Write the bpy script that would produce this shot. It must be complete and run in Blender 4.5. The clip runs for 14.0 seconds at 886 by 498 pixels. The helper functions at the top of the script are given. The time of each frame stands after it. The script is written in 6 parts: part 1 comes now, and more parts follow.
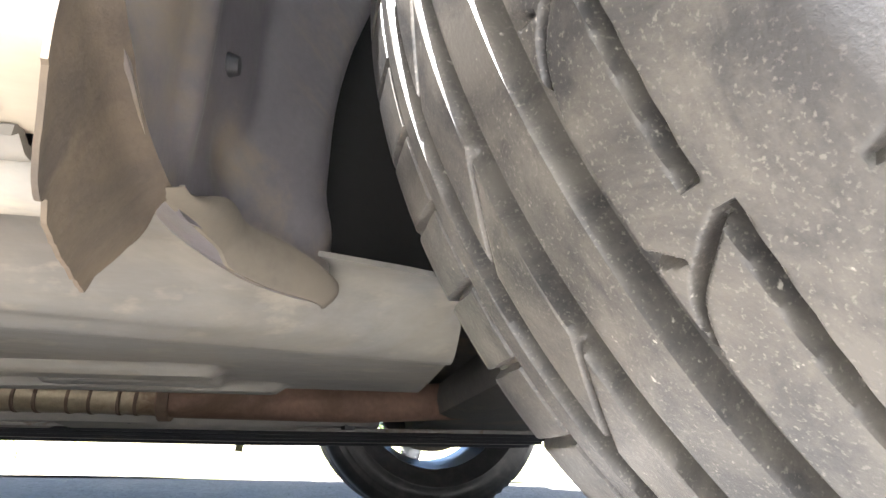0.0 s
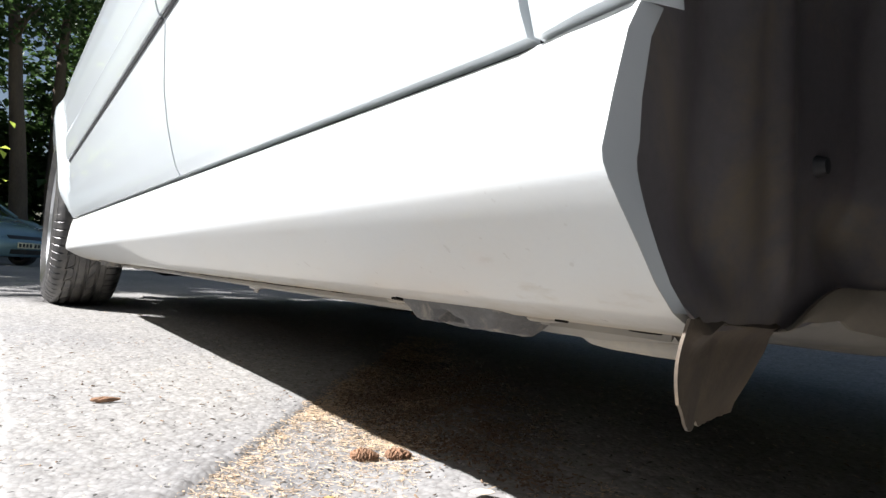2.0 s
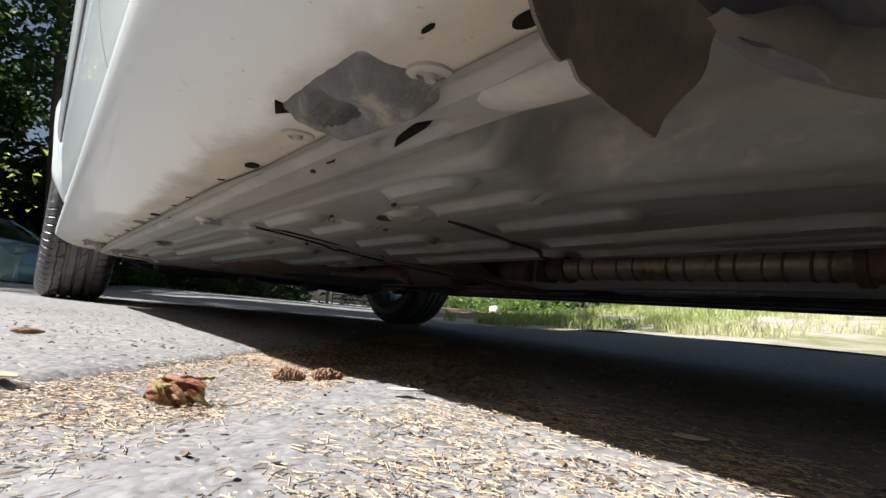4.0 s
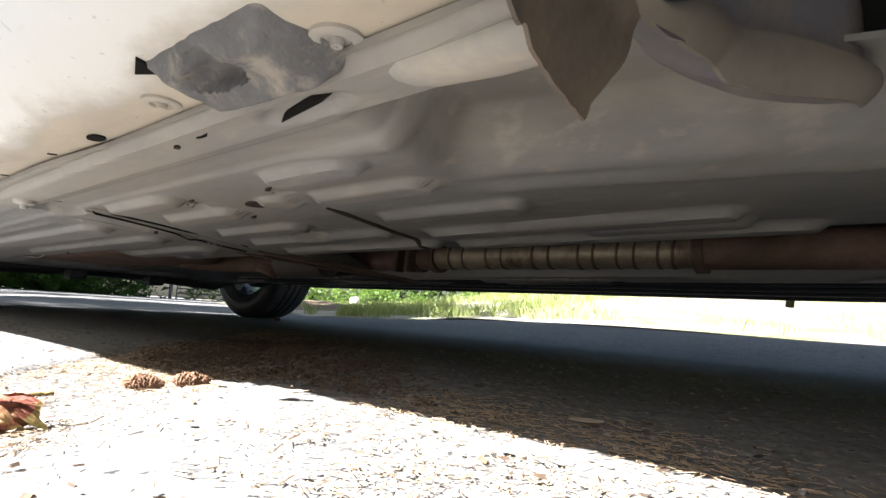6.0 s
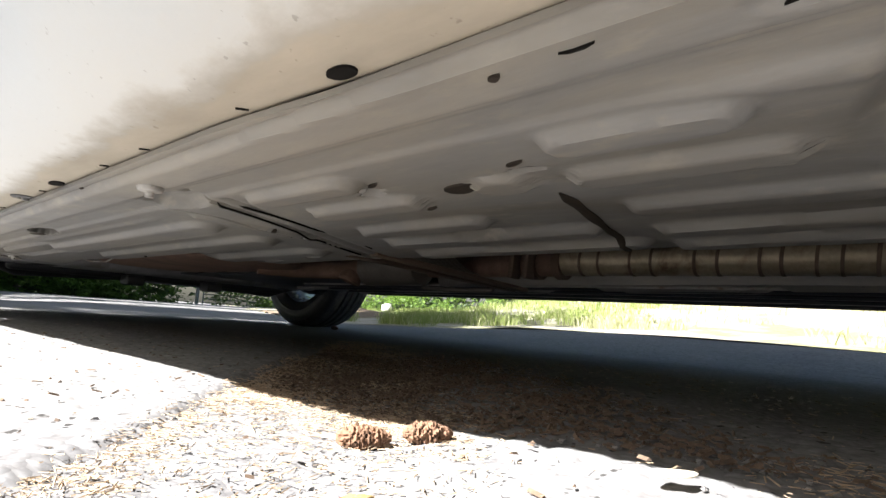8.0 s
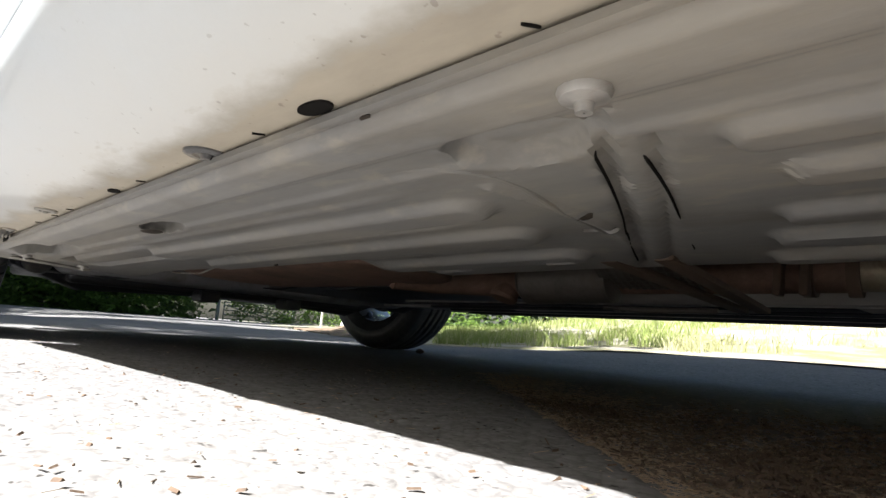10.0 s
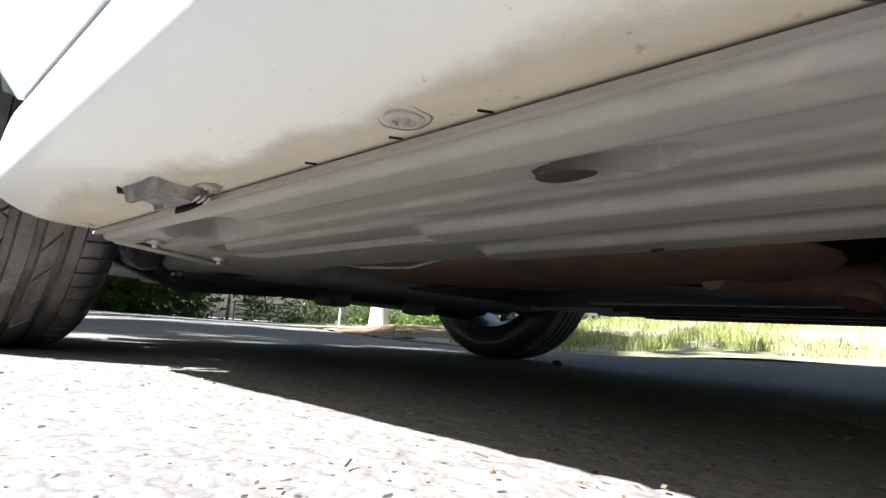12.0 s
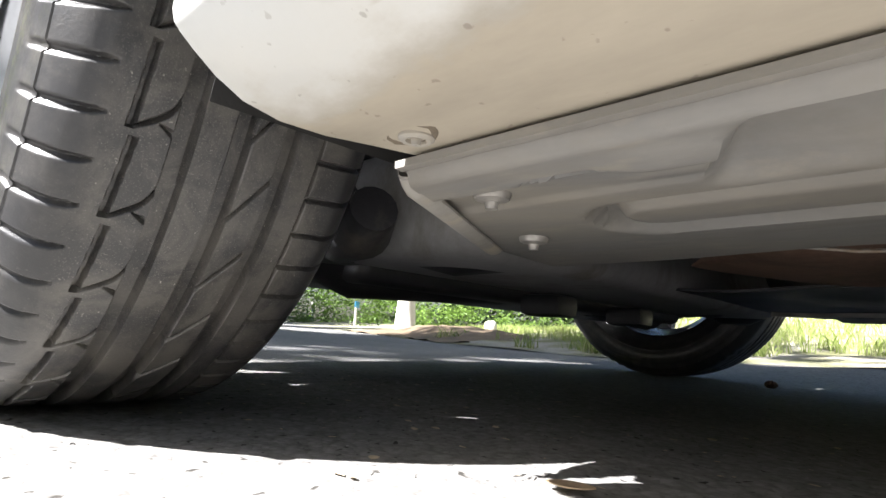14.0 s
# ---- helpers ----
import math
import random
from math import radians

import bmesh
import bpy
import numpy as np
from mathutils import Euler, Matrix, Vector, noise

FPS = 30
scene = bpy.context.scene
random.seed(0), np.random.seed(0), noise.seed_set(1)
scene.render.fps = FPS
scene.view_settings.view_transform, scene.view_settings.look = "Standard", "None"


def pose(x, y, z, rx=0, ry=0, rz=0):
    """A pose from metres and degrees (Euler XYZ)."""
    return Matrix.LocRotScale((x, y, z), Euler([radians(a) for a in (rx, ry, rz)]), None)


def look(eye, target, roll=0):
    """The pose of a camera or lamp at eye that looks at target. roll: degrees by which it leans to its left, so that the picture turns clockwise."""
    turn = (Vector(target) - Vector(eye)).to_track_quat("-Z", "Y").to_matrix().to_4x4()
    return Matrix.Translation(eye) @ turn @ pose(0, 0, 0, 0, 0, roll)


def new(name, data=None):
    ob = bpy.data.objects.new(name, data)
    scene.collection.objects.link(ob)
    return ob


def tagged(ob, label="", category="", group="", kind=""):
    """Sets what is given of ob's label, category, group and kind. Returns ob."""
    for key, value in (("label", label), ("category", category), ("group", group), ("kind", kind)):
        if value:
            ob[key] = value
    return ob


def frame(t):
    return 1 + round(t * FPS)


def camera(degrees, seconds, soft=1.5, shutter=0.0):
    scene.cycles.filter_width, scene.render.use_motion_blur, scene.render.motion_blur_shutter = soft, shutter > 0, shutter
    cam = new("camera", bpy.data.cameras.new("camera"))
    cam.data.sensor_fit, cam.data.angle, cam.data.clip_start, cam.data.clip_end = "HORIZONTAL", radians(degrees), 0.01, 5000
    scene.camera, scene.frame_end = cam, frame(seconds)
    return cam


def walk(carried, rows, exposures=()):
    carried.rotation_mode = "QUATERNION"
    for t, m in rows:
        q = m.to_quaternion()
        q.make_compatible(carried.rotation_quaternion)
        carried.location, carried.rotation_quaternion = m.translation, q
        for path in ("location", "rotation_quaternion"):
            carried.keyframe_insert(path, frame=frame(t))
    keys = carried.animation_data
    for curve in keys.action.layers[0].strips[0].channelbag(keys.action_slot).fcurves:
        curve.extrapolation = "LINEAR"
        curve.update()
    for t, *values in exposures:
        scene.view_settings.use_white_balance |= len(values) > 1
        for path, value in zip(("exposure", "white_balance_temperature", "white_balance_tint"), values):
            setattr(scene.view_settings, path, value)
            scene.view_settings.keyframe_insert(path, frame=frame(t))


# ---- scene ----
cam = camera(76.5, 14.0)
PATH = [
    (0, (0.3988, 0.1599, 0.0973), (0.7308, 1.8903, 0.8081), 0.8),
    (0.1, (0.4008, 0.1439, 0.0939), (0.5808, 1.9017, 0.7922), 0.8),
    (0.2, (0.4059, 0.1294, 0.0908), (0.4337, 1.9012, 0.7753), 1.0),
    (0.3, (0.4128, 0.1194, 0.0890), (0.3053, 1.8967, 0.7511), 1.3),
    (0.4, (0.4225, 0.1108, 0.0885), (0.1520, 1.8815, 0.7194), 1.6),
    (0.5, (0.4294, 0.1055, 0.0893), (0.0693, 1.8677, 0.7011), 1.8),
    (1, (0.4399, 0.0599, 0.1358), (-0.4265, 1.7033, 0.5348), 3.9),
    (1.5, (0.4531, 0.0427, 0.1881), (-0.7894, 1.4649, 0.3923), 4.6),
    (2, (0.4560, 0.0427, 0.2213), (-1.0345, 1.2188, 0.3011), 4.4),
    (2.5, (0.4598, 0.0351, 0.2195), (-1.1409, 1.0593, 0.2460), 4.6),
    (3, (0.4503, 0.0427, 0.2061), (-1.1875, 1.0060, 0.2375), 4.8),
    (3.5, (0.4503, 0.0798, 0.1434), (-1.1846, 1.0364, 0.2850), 4.9),
    (3.6, (0.4512, 0.0855, 0.1225), (-1.1619, 1.0763, 0.2783), 4.9),
    (4, (0.4417, 0.1786, 0.0779), (-1.0944, 1.2758, 0.2916), 5.5),
    (4.1, (0.4322, 0.1919, 0.0779), (-1.0706, 1.3376, 0.2726), 4.5),
    (6.3, (0.4066, 0.1672, 0.0770), (-0.8027, 1.6150, 0.3002), 3.9),
    (6.5, (0.4066, 0.1539, 0.0826), (-0.8170, 1.5894, 0.3078), 3.9),
    (7, (0.3534, 0.1672, 0.0798), (-0.9082, 1.5713, 0.3011), 4.0),
    (7.5, (0.2498, 0.1643, 0.0770), (-1.0155, 1.5646, 0.3011), 4.0),
    (8, (0.1530, 0.1625, 0.0750), (-1.1124, 1.5608, 0.3135), 4.1),
    (8.2, (0.1178, 0.1625, 0.0750), (-1.1485, 1.5589, 0.3164), 3.9),
    (10.3, (-0.3715, 0.1615, 0.0722), (-1.6758, 1.5124, 0.3639), 4.4),
    (10.5, (-0.4304, 0.1568, 0.0570), (-1.7375, 1.5048, 0.3448), 4.3),
    (11, (-0.5576, 0.1463, 0.0712), (-1.8658, 1.4943, 0.3572), 4.0),
    (11.5, (-0.7001, 0.1263, 0.0770), (-2.0093, 1.4744, 0.3591), 4.2),
    (12, (-0.8512, 0.1235, 0.0741), (-2.1603, 1.4706, 0.3562), 4.2),
    (12.5, (-0.9965, 0.1321, 0.0845), (-2.3104, 1.4763, 0.3648), 4.3),
    (13, (-1.1447, 0.1302, 0.0789), (-2.4586, 1.4744, 0.3562), 4.0),
    (13.5, (-1.3062, 0.1358, 0.0874), (-2.6248, 1.4744, 0.3657), 3.8),
    (14, (-1.4535, 0.1387, 0.0855), (-2.7673, 1.4829, 0.3600), 3.7),
]
EXPOSURE = [(0, 4.05), (0.5, 3.4), (1, 2.8), (1.5, 2.15), (2, 1.6), (2.5, 1.2), (3, 1.0), (3.5, 0.9), (4, 1.25), (4.6, 1.8), (6.3, 2.45), (8.2, 2.25), (10.3, 2.03), (11.5, 2.05), (13, 1.92), (13.5, 2.03), (14, 2.36)]
walk(cam, [(t, look(eye, aim, roll)) for t, eye, aim, roll in PATH], EXPOSURE)

# ---- light ----
SUN = Vector((-0.30, -1.03, 1.0)).normalized()      # towards the sun
elevation = math.asin(SUN.z)
azimuth = math.atan2(SUN.x, SUN.y)
world = bpy.data.worlds.new("sky")
scene.world = world
world.use_nodes = True
wt = world.node_tree
sky = wt.nodes.new("ShaderNodeTexSky")
sky.sky_type = 'NISHITA'
sky.sun_disc = False
sky.sun_elevation = elevation
sky.sun_rotation = azimuth
sky.air_density, sky.dust_density, sky.ozone_density = 1.0, 2.2, 1.0
wt.nodes["Background"].inputs["Strength"].default_value = 0.03
wt.links.new(sky.outputs["Color"], wt.nodes["Background"].inputs["Color"])
sun_data = bpy.data.lights.new("sun", 'SUN')
sun_data.energy = 5.0
sun_data.angle = radians(0.53)
sun_data.color = (1.0, 0.98, 0.985)
sun = new("sun", sun_data)
sun.matrix_world = look(SUN * 30, (0, 0, 0))

# ---- materials ----
def ramp(nt, value, stops):
    node = nt.nodes.new("ShaderNodeValToRGB")
    el = node.color_ramp.elements
    while len(el) < len(stops):
        el.new(0.5)
    for e, (p, c) in zip(el, stops):
        e.position = p
        e.color = (*c, 1) if len(c) == 3 else c
    nt.links.new(value, node.inputs["Fac"])
    return node.outputs["Color"]


def mixed(nt, fac, a, b, blend='MIX'):
    node = nt.nodes.new("ShaderNodeMix")
    node.data_type, node.blend_type = 'RGBA', blend
    for sock, v in ((node.inputs[0], fac), (node.inputs[6], a), (node.inputs[7], b)):
        if isinstance(v, (int, float)):
            sock.default_value = v
        elif isinstance(v, tuple):
            sock.default_value = (*v, 1)
        else:
            nt.links.new(v, sock)
    return node.outputs[2]


def noise_tex(nt, scale, detail=4, rough=0.6, vec=None, dist=0.0):
    node = nt.nodes.new("ShaderNodeTexNoise")
    node.inputs["Scale"].default_value = scale
    node.inputs["Detail"].default_value = detail
    node.inputs["Roughness"].default_value = rough
    node.inputs["Distortion"].default_value = dist
    if vec is not None:
        nt.links.new(vec, node.inputs["Vector"])
    return node.outputs["Fac"]


def voronoi(nt, scale, vec=None, feature='F1'):
    node = nt.nodes.new("ShaderNodeTexVoronoi")
    node.feature = feature
    node.inputs["Scale"].default_value = scale
    if vec is not None:
        nt.links.new(vec, node.inputs["Vector"])
    return node


def coords(nt, stretch=(1, 1, 1)):
    tc = nt.nodes.new("ShaderNodeNewGeometry").outputs["Position"]
    m = nt.nodes.new("ShaderNodeMapping")
    m.inputs["Scale"].default_value = stretch
    nt.links.new(tc, m.inputs["Vector"])
    return m.outputs["Vector"]


def material(name, color, rough=0.6, metal=0.0, var=0.25, scale=6.0, fine=60.0, bump=0.15, bump_scale=None,
             dirt=None, dirt_amount=0.0, dirt_scale=3.0, coat=0.0, stretch=(1, 1, 1), rough_var=0.15, spec=0.5, bump_dist=0.002):
    """A surface with a base colour that varies at two scales, dirt of its own shape, and fine relief."""
    m = bpy.data.materials.new(name)
    m.use_nodes = True
    nt = m.node_tree
    b = nt.nodes["Principled BSDF"]
    v = coords(nt, stretch)
    n1, n2 = noise_tex(nt, scale, 5, 0.6, v), noise_tex(nt, fine, 3, 0.6, v)
    dark = tuple(c * (1 - var) for c in color)
    light = tuple(min(1, c * (1 + var)) for c in color)
    c = ramp(nt, n1, [(0.3, dark), (0.7, light)])
    c = mixed(nt, 0.35, c, ramp(nt, n2, [(0.3, dark), (0.7, light)]))
    if dirt:
        d = noise_tex(nt, dirt_scale, 8, 0.7, v, 0.6)
        e = 0.62 - 0.3 * dirt_amount
        f = ramp(nt, d, [(e, (0, 0, 0)), (e + 0.18, (1, 1, 1))])
        c = mixed(nt, f, c, dirt)
    nt.links.new(c, b.inputs["Base Color"])
    r = nt.nodes.new("ShaderNodeMapRange")
    r.inputs["To Min"].default_value = max(0.02, rough - rough_var)
    r.inputs["To Max"].default_value = min(1, rough + rough_var)
    nt.links.new(n1, r.inputs["Value"])
    nt.links.new(r.outputs["Result"], b.inputs["Roughness"])
    b.inputs["Metallic"].default_value = metal
    b.inputs["Specular IOR Level"].default_value = spec
    if coat:
        b.inputs["Coat Weight"].default_value = coat
        b.inputs["Coat Roughness"].default_value = 0.03
    if bump:
        bn = nt.nodes.new("ShaderNodeBump")
        bn.inputs["Strength"].default_value = bump
        bn.inputs["Distance"].default_value = bump_dist
        nt.links.new(noise_tex(nt, bump_scale or fine, 6, 0.65, v), bn.inputs["Height"])
        nt.links.new(bn.outputs["Normal"], b.inputs["Normal"])
    return m


PAINT = material("silver_blue_paint", (0.470, 0.508, 0.533), 0.32, 0.0, 0.025, 3, 900, 0.03, 700, coat=0.7, rough_var=0.05, spec=0.5, bump_dist=0.0004)
# Body paint again, paler to carry the light bounced up from the road.
SILL_PAINT_LIT = material("sill_paint_bounce_lit", (0.545, 0.578, 0.596), 0.36, 0.0, 0.03, 5, 300, 0.05, 400, coat=0.4)


def dusty_foot(m, middle, half, dust):
    """A ragged film of road dust on the sill's underside, from half a width inwards of the car's middle line, and a
    smooth cream tint past it.
    """
    nt = m.node_tree
    b = nt.nodes["Principled BSDF"]
    xyz = nt.nodes.new("ShaderNodeSeparateXYZ")
    nt.links.new(nt.nodes.new("ShaderNodeNewGeometry").outputs["Position"], xyz.inputs[0])

    def calc(op, a, c):
        n = nt.nodes.new("ShaderNodeMath")
        n.operation = op
        for sock, v in zip(n.inputs, (a, c)):
            if isinstance(v, (int, float)):
                sock.default_value = v
            else:
                nt.links.new(v, sock)
        return n.outputs[0]
    w = calc('ABSOLUTE', calc('SUBTRACT', xyz.outputs["Y"], middle), 0)
    rag = calc('MULTIPLY', calc('SUBTRACT', noise_tex(nt, 9, 7, 0.62, coords(nt, (1, 1.6, 1))), 0.5), 0.085)
    rear = nt.nodes.new("ShaderNodeMapRange")
    rear.interpolation_type = 'SMOOTHSTEP'
    rear.inputs["From Min"].default_value, rear.inputs["From Max"].default_value = -1.2, -1.5
    rear.inputs["To Min"].default_value, rear.inputs["To Max"].default_value = half, half + 0.034
    nt.links.new(xyz.outputs["X"], rear.inputs["Value"])
    edge = calc('SUBTRACT', calc('ADD', w, rag), rear.outputs["Result"])
    full = calc('MINIMUM', calc('MAXIMUM', calc('DIVIDE', calc('SUBTRACT', 0.012, edge), 0.026), 0.0), 1.0)
    spots = ramp(nt, noise_tex(nt, 26, 5, 0.6, coords(nt, (0.5, 1, 1))), [(0.64, (0, 0, 0)), (0.70, (0.7, 0.7, 0.7))])
    film = calc('MINIMUM', calc('MAXIMUM', calc('DIVIDE', calc('SUBTRACT', 0.095, edge), 0.13), 0.0), 0.75)
    grime = calc('MAXIMUM', full, calc('MULTIPLY', film, spots))
    old = b.inputs["Base Color"].links[0].from_socket
    # smooth cream tint that reaches well past the dust's edge
    soft = mixed(nt, calc('MULTIPLY', film, 0.8), old, (0.62, 0.575, 0.49))
    tone = ramp(nt, noise_tex(nt, 16, 6, 0.65, coords(nt, (0.35, 1, 1))), [(0.3, tuple(c * 0.8 for c in dust)), (0.7, tuple(c * 1.15 for c in dust))])
    tide = ramp(nt, full, [(0.0, (0, 0, 0)), (0.45, (0.55, 0.55, 0.55)), (0.75, (0.4, 0.4, 0.4)), (1.0, (0, 0, 0))])
    tone = mixed(nt, tide, tone, tuple(c * 0.6 for c in dust))
    speck = ramp(nt, noise_tex(nt, 150, 2, 0.5, coords(nt)), [(0.70, (0, 0, 0)), (0.74, (0.6, 0.6, 0.6))])
    dirty = mixed(nt, grime, soft, tone)
    nt.links.new(mixed(nt, calc('MULTIPLY', film, speck), dirty, (0.16, 0.13, 0.10)), b.inputs["Base Color"])
    rough = nt.nodes.new("ShaderNodeMapRange")
    rough.inputs["To Min"].default_value, rough.inputs["To Max"].default_value = 0.36, 0.75
    nt.links.new(grime, rough.inputs["Value"])
    nt.links.new(rough.outputs["Result"], b.inputs["Roughness"])
    inv = calc('SUBTRACT', 0.4, calc('MULTIPLY', grime, 0.4))
    nt.links.new(inv, b.inputs["Coat Weight"])


dusty_foot(SILL_PAINT_LIT, 1.04, 0.750, (0.41, 0.362, 0.285))


def dust_film(m, dust):
    """Cloudy patches of dried road dust at two scales."""
    nt = m.node_tree
    b = nt.nodes["Principled BSDF"]
    was = b.inputs["Base Color"].links[0].from_socket
    f = ramp(nt, noise_tex(nt, 5.0, 7, 0.62, coords(nt, (0.5, 1, 1)), 0.8), [(0.44, (0, 0, 0)), (0.66, (0.6, 0.6, 0.6))])
    g = ramp(nt, noise_tex(nt, 48, 5, 0.6, coords(nt, (0.5, 1, 1))), [(0.56, (0, 0, 0)), (0.70, (0.6, 0.6, 0.6))])
    nt.links.new(mixed(nt, g, mixed(nt, f, was, dust), dust), b.inputs["Base Color"])


FLOOR_COVER = material("grey_underfloor_cover", (0.215, 0.209, 0.199), 0.58, 0.0, 0.16, 7, 120, 0.25, 80, dirt=(0.165, 0.150, 0.128), dirt_amount=0.45, dirt_scale=6, stretch=(0.3, 1, 1))
dust_film(FLOOR_COVER, (0.325, 0.293, 0.238))
TANK = material("dark_grey_tank", (0.25, 0.246, 0.246), 0.6, 0, 0.2, 6, 90, 0.15, 80, dirt=(0.13, 0.115, 0.095), dirt_amount=0.35, dirt_scale=6)
STUB = material("dusty_rail_end", (0.30, 0.285, 0.255), 0.65, 0, 0.2, 9, 120, 0.2, 90, dirt=(0.42, 0.37, 0.29), dirt_amount=0.45, dirt_scale=14, stretch=(0.5, 1, 1))
DULL = material("sooty_steel", (0.10, 0.088, 0.075), 0.6, 0.3, 0.35, 14, 120, 0.2, 90, dirt=(0.09, 0.07, 0.05), dirt_amount=0.4, dirt_scale=9)
GREEN_TUBE = material("olive_rubber_tube", (0.30, 0.29, 0.11), 0.6, 0, 0.2, 30, 120, 0.1)
TUNNEL = material("dark_floor_pan", (0.10, 0.095, 0.088), 0.75, 0.0, 0.3, 8, 90, 0.25, 60, dirt=(0.2, 0.16, 0.11), dirt_amount=0.3)
BLACK = material("black_plastic", (0.022, 0.022, 0.025), 0.5, 0, 0.3, 12, 160, 0.2, 140, dirt=(0.09, 0.08, 0.065), dirt_amount=0.15, dirt_scale=8)
LINER = material("wheel_arch_liner", (0.155, 0.143, 0.149), 0.34, 0, 0.2, 7, 160, 0.12, 160, dirt=(0.235, 0.195, 0.145), dirt_amount=0.50, dirt_scale=7)
FLAP = material("dusty_rubber_flap", (0.080, 0.064, 0.050), 0.7, 0, 0.2, 16, 220, 0.25, 160, dirt=(0.14, 0.108, 0.074), dirt_amount=0.45, dirt_scale=10)
RUBBER = material("tyre_rubber", (0.042, 0.041, 0.041), 0.37, 0, 0.25, 22, 420, 0.3, 420, rough_var=0.2, spec=0.6, dirt=(0.108, 0.100, 0.089), dirt_amount=0.70, dirt_scale=26, bump_dist=0.0007)


def specks(m, scale, colour, low, high):
    """Small pale grains of grit stuck to a surface."""
    nt = m.node_tree
    b = nt.nodes["Principled BSDF"]
    was = b.inputs["Base Color"].links[0].from_socket
    f = ramp(nt, noise_tex(nt, scale, 2, 0.5, coords(nt, (1, 1, 1))), [(low, (0, 0, 0)), (high, (1, 1, 1))])
    nt.links.new(mixed(nt, f, was, colour), b.inputs["Base Color"])


specks(RUBBER, 330, (0.36, 0.34, 0.30), 0.715, 0.78)
specks(RUBBER, 900, (0.15, 0.14, 0.125), 0.58, 0.72)


def bare_shoulder(m, inner, outer):
    """Scrubbed black rubber beside the dusty running face."""
    nt = m.node_tree
    b = nt.nodes["Principled BSDF"]
    xyz = nt.nodes.new("ShaderNodeSeparateXYZ")
    nt.links.new(nt.nodes.new("ShaderNodeTexCoord").outputs["Object"], xyz.inputs[0])
    size = nt.nodes.new("ShaderNodeMath")
    size.operation = 'ABSOLUTE'
    nt.links.new(xyz.outputs["Y"], size.inputs[0])
    fade = nt.nodes.new("ShaderNodeMapRange")
    fade.inputs["From Min"].default_value, fade.inputs["From Max"].default_value = inner, outer
    nt.links.new(size.outputs[0], fade.inputs["Value"])
    rag = ramp(nt, noise_tex(nt, 40, 5, 0.6, coords(nt)), [(0.3, (0.45, 0.45, 0.45)), (0.6, (1, 1, 1))])
    share = mixed(nt, 1.0, rag, fade.outputs["Result"], 'MULTIPLY')
    was = b.inputs["Base Color"].links[0].from_socket
    nt.links.new(mixed(nt, share, was, (0.030, 0.030, 0.032)), b.inputs["Base Color"])


bare_shoulder(RUBBER, 0.068, 0.084)
RUST = material("rusty_exhaust", (0.21, 0.13, 0.095), 0.75, 0.25, 0.35, 12, 120, 0.3, 90, dirt=(0.12, 0.075, 0.05), dirt_amount=0.5, dirt_scale=7)
RUST_DARK = material("dark_rust", (0.11, 0.075, 0.052), 0.8, 0.1, 0.3, 20, 150, 0.3, 90)
WRAP = material("corrugated_heat_sleeve", (0.36, 0.30, 0.21), 0.5, 0.55, 0.3, 18, 150, 0.2, 100, dirt=(0.15, 0.09, 0.055), dirt_amount=0.4, dirt_scale=14)
ALLOY = material("alloy", (0.55, 0.57, 0.6), 0.3, 0.9, 0.08, 6, 200, 0.05, 200, dirt=(0.2, 0.17, 0.13), dirt_amount=0.15)
PAD = material("grey_jack_pad", (0.11, 0.108, 0.107), 0.75, 0, 0.30, 40, 220, 0.5, 120, dirt=(0.29, 0.26, 0.21), dirt_amount=0.40, dirt_scale=30, bump_dist=0.003)
# Near-black that stands for the shade inside holes and gaps.
HOLE_SHADE = material("hole_and_gap_shade", (0.012, 0.011, 0.010), 0.95, 0, 0.2, 20, 100, 0, spec=0.05)
# Black of the rear liners; on the bay wall it stands for shade.
LINER_BLACK_BAY_SHADE = material("black_liner_and_bay_shade", (0.014, 0.0135, 0.013), 0.7, 0, 0.3, 18, 120, 0.3, 90)
# Dark brown that stands for the shade inside slots and hollows.
SLOT_SHADE = material("brown_slot_shade", (0.042, 0.034, 0.027), 0.95, 0, 0.3, 40, 200, 0, spec=0.1)
MUD_GROOVE = material("dried_mud_and_groove_shade", (0.15, 0.122, 0.088), 0.9, 0, 0.3, 60, 300, 0.4, 240)
SEAL_SHADE = material("seal_and_gap_shade", (0.05, 0.05, 0.055), 0.6, 0, 0.2, 10, 100, 0.1)
STEEL = material("dull_steel", (0.42, 0.40, 0.37), 0.5, 0.6, 0.2, 30, 200, 0.1, dirt=(0.25, 0.17, 0.1), dirt_amount=0.35, dirt_scale=20)


def glass_material(name, tint):
    m = bpy.data.materials.new(name)
    m.use_nodes = True
    b = m.node_tree.nodes["Principled BSDF"]
    b.inputs["Base Color"].default_value = (*tint, 1)
    b.inputs["Roughness"].default_value = 0.02
    b.inputs["Transmission Weight"].default_value = 0.85
    b.inputs["IOR"].default_value = 1.45
    return m


GLASS = glass_material("tinted_glass", (0.06, 0.07, 0.07))
LAMP_GLASS = glass_material("lamp_glass", (0.85, 0.88, 0.9))


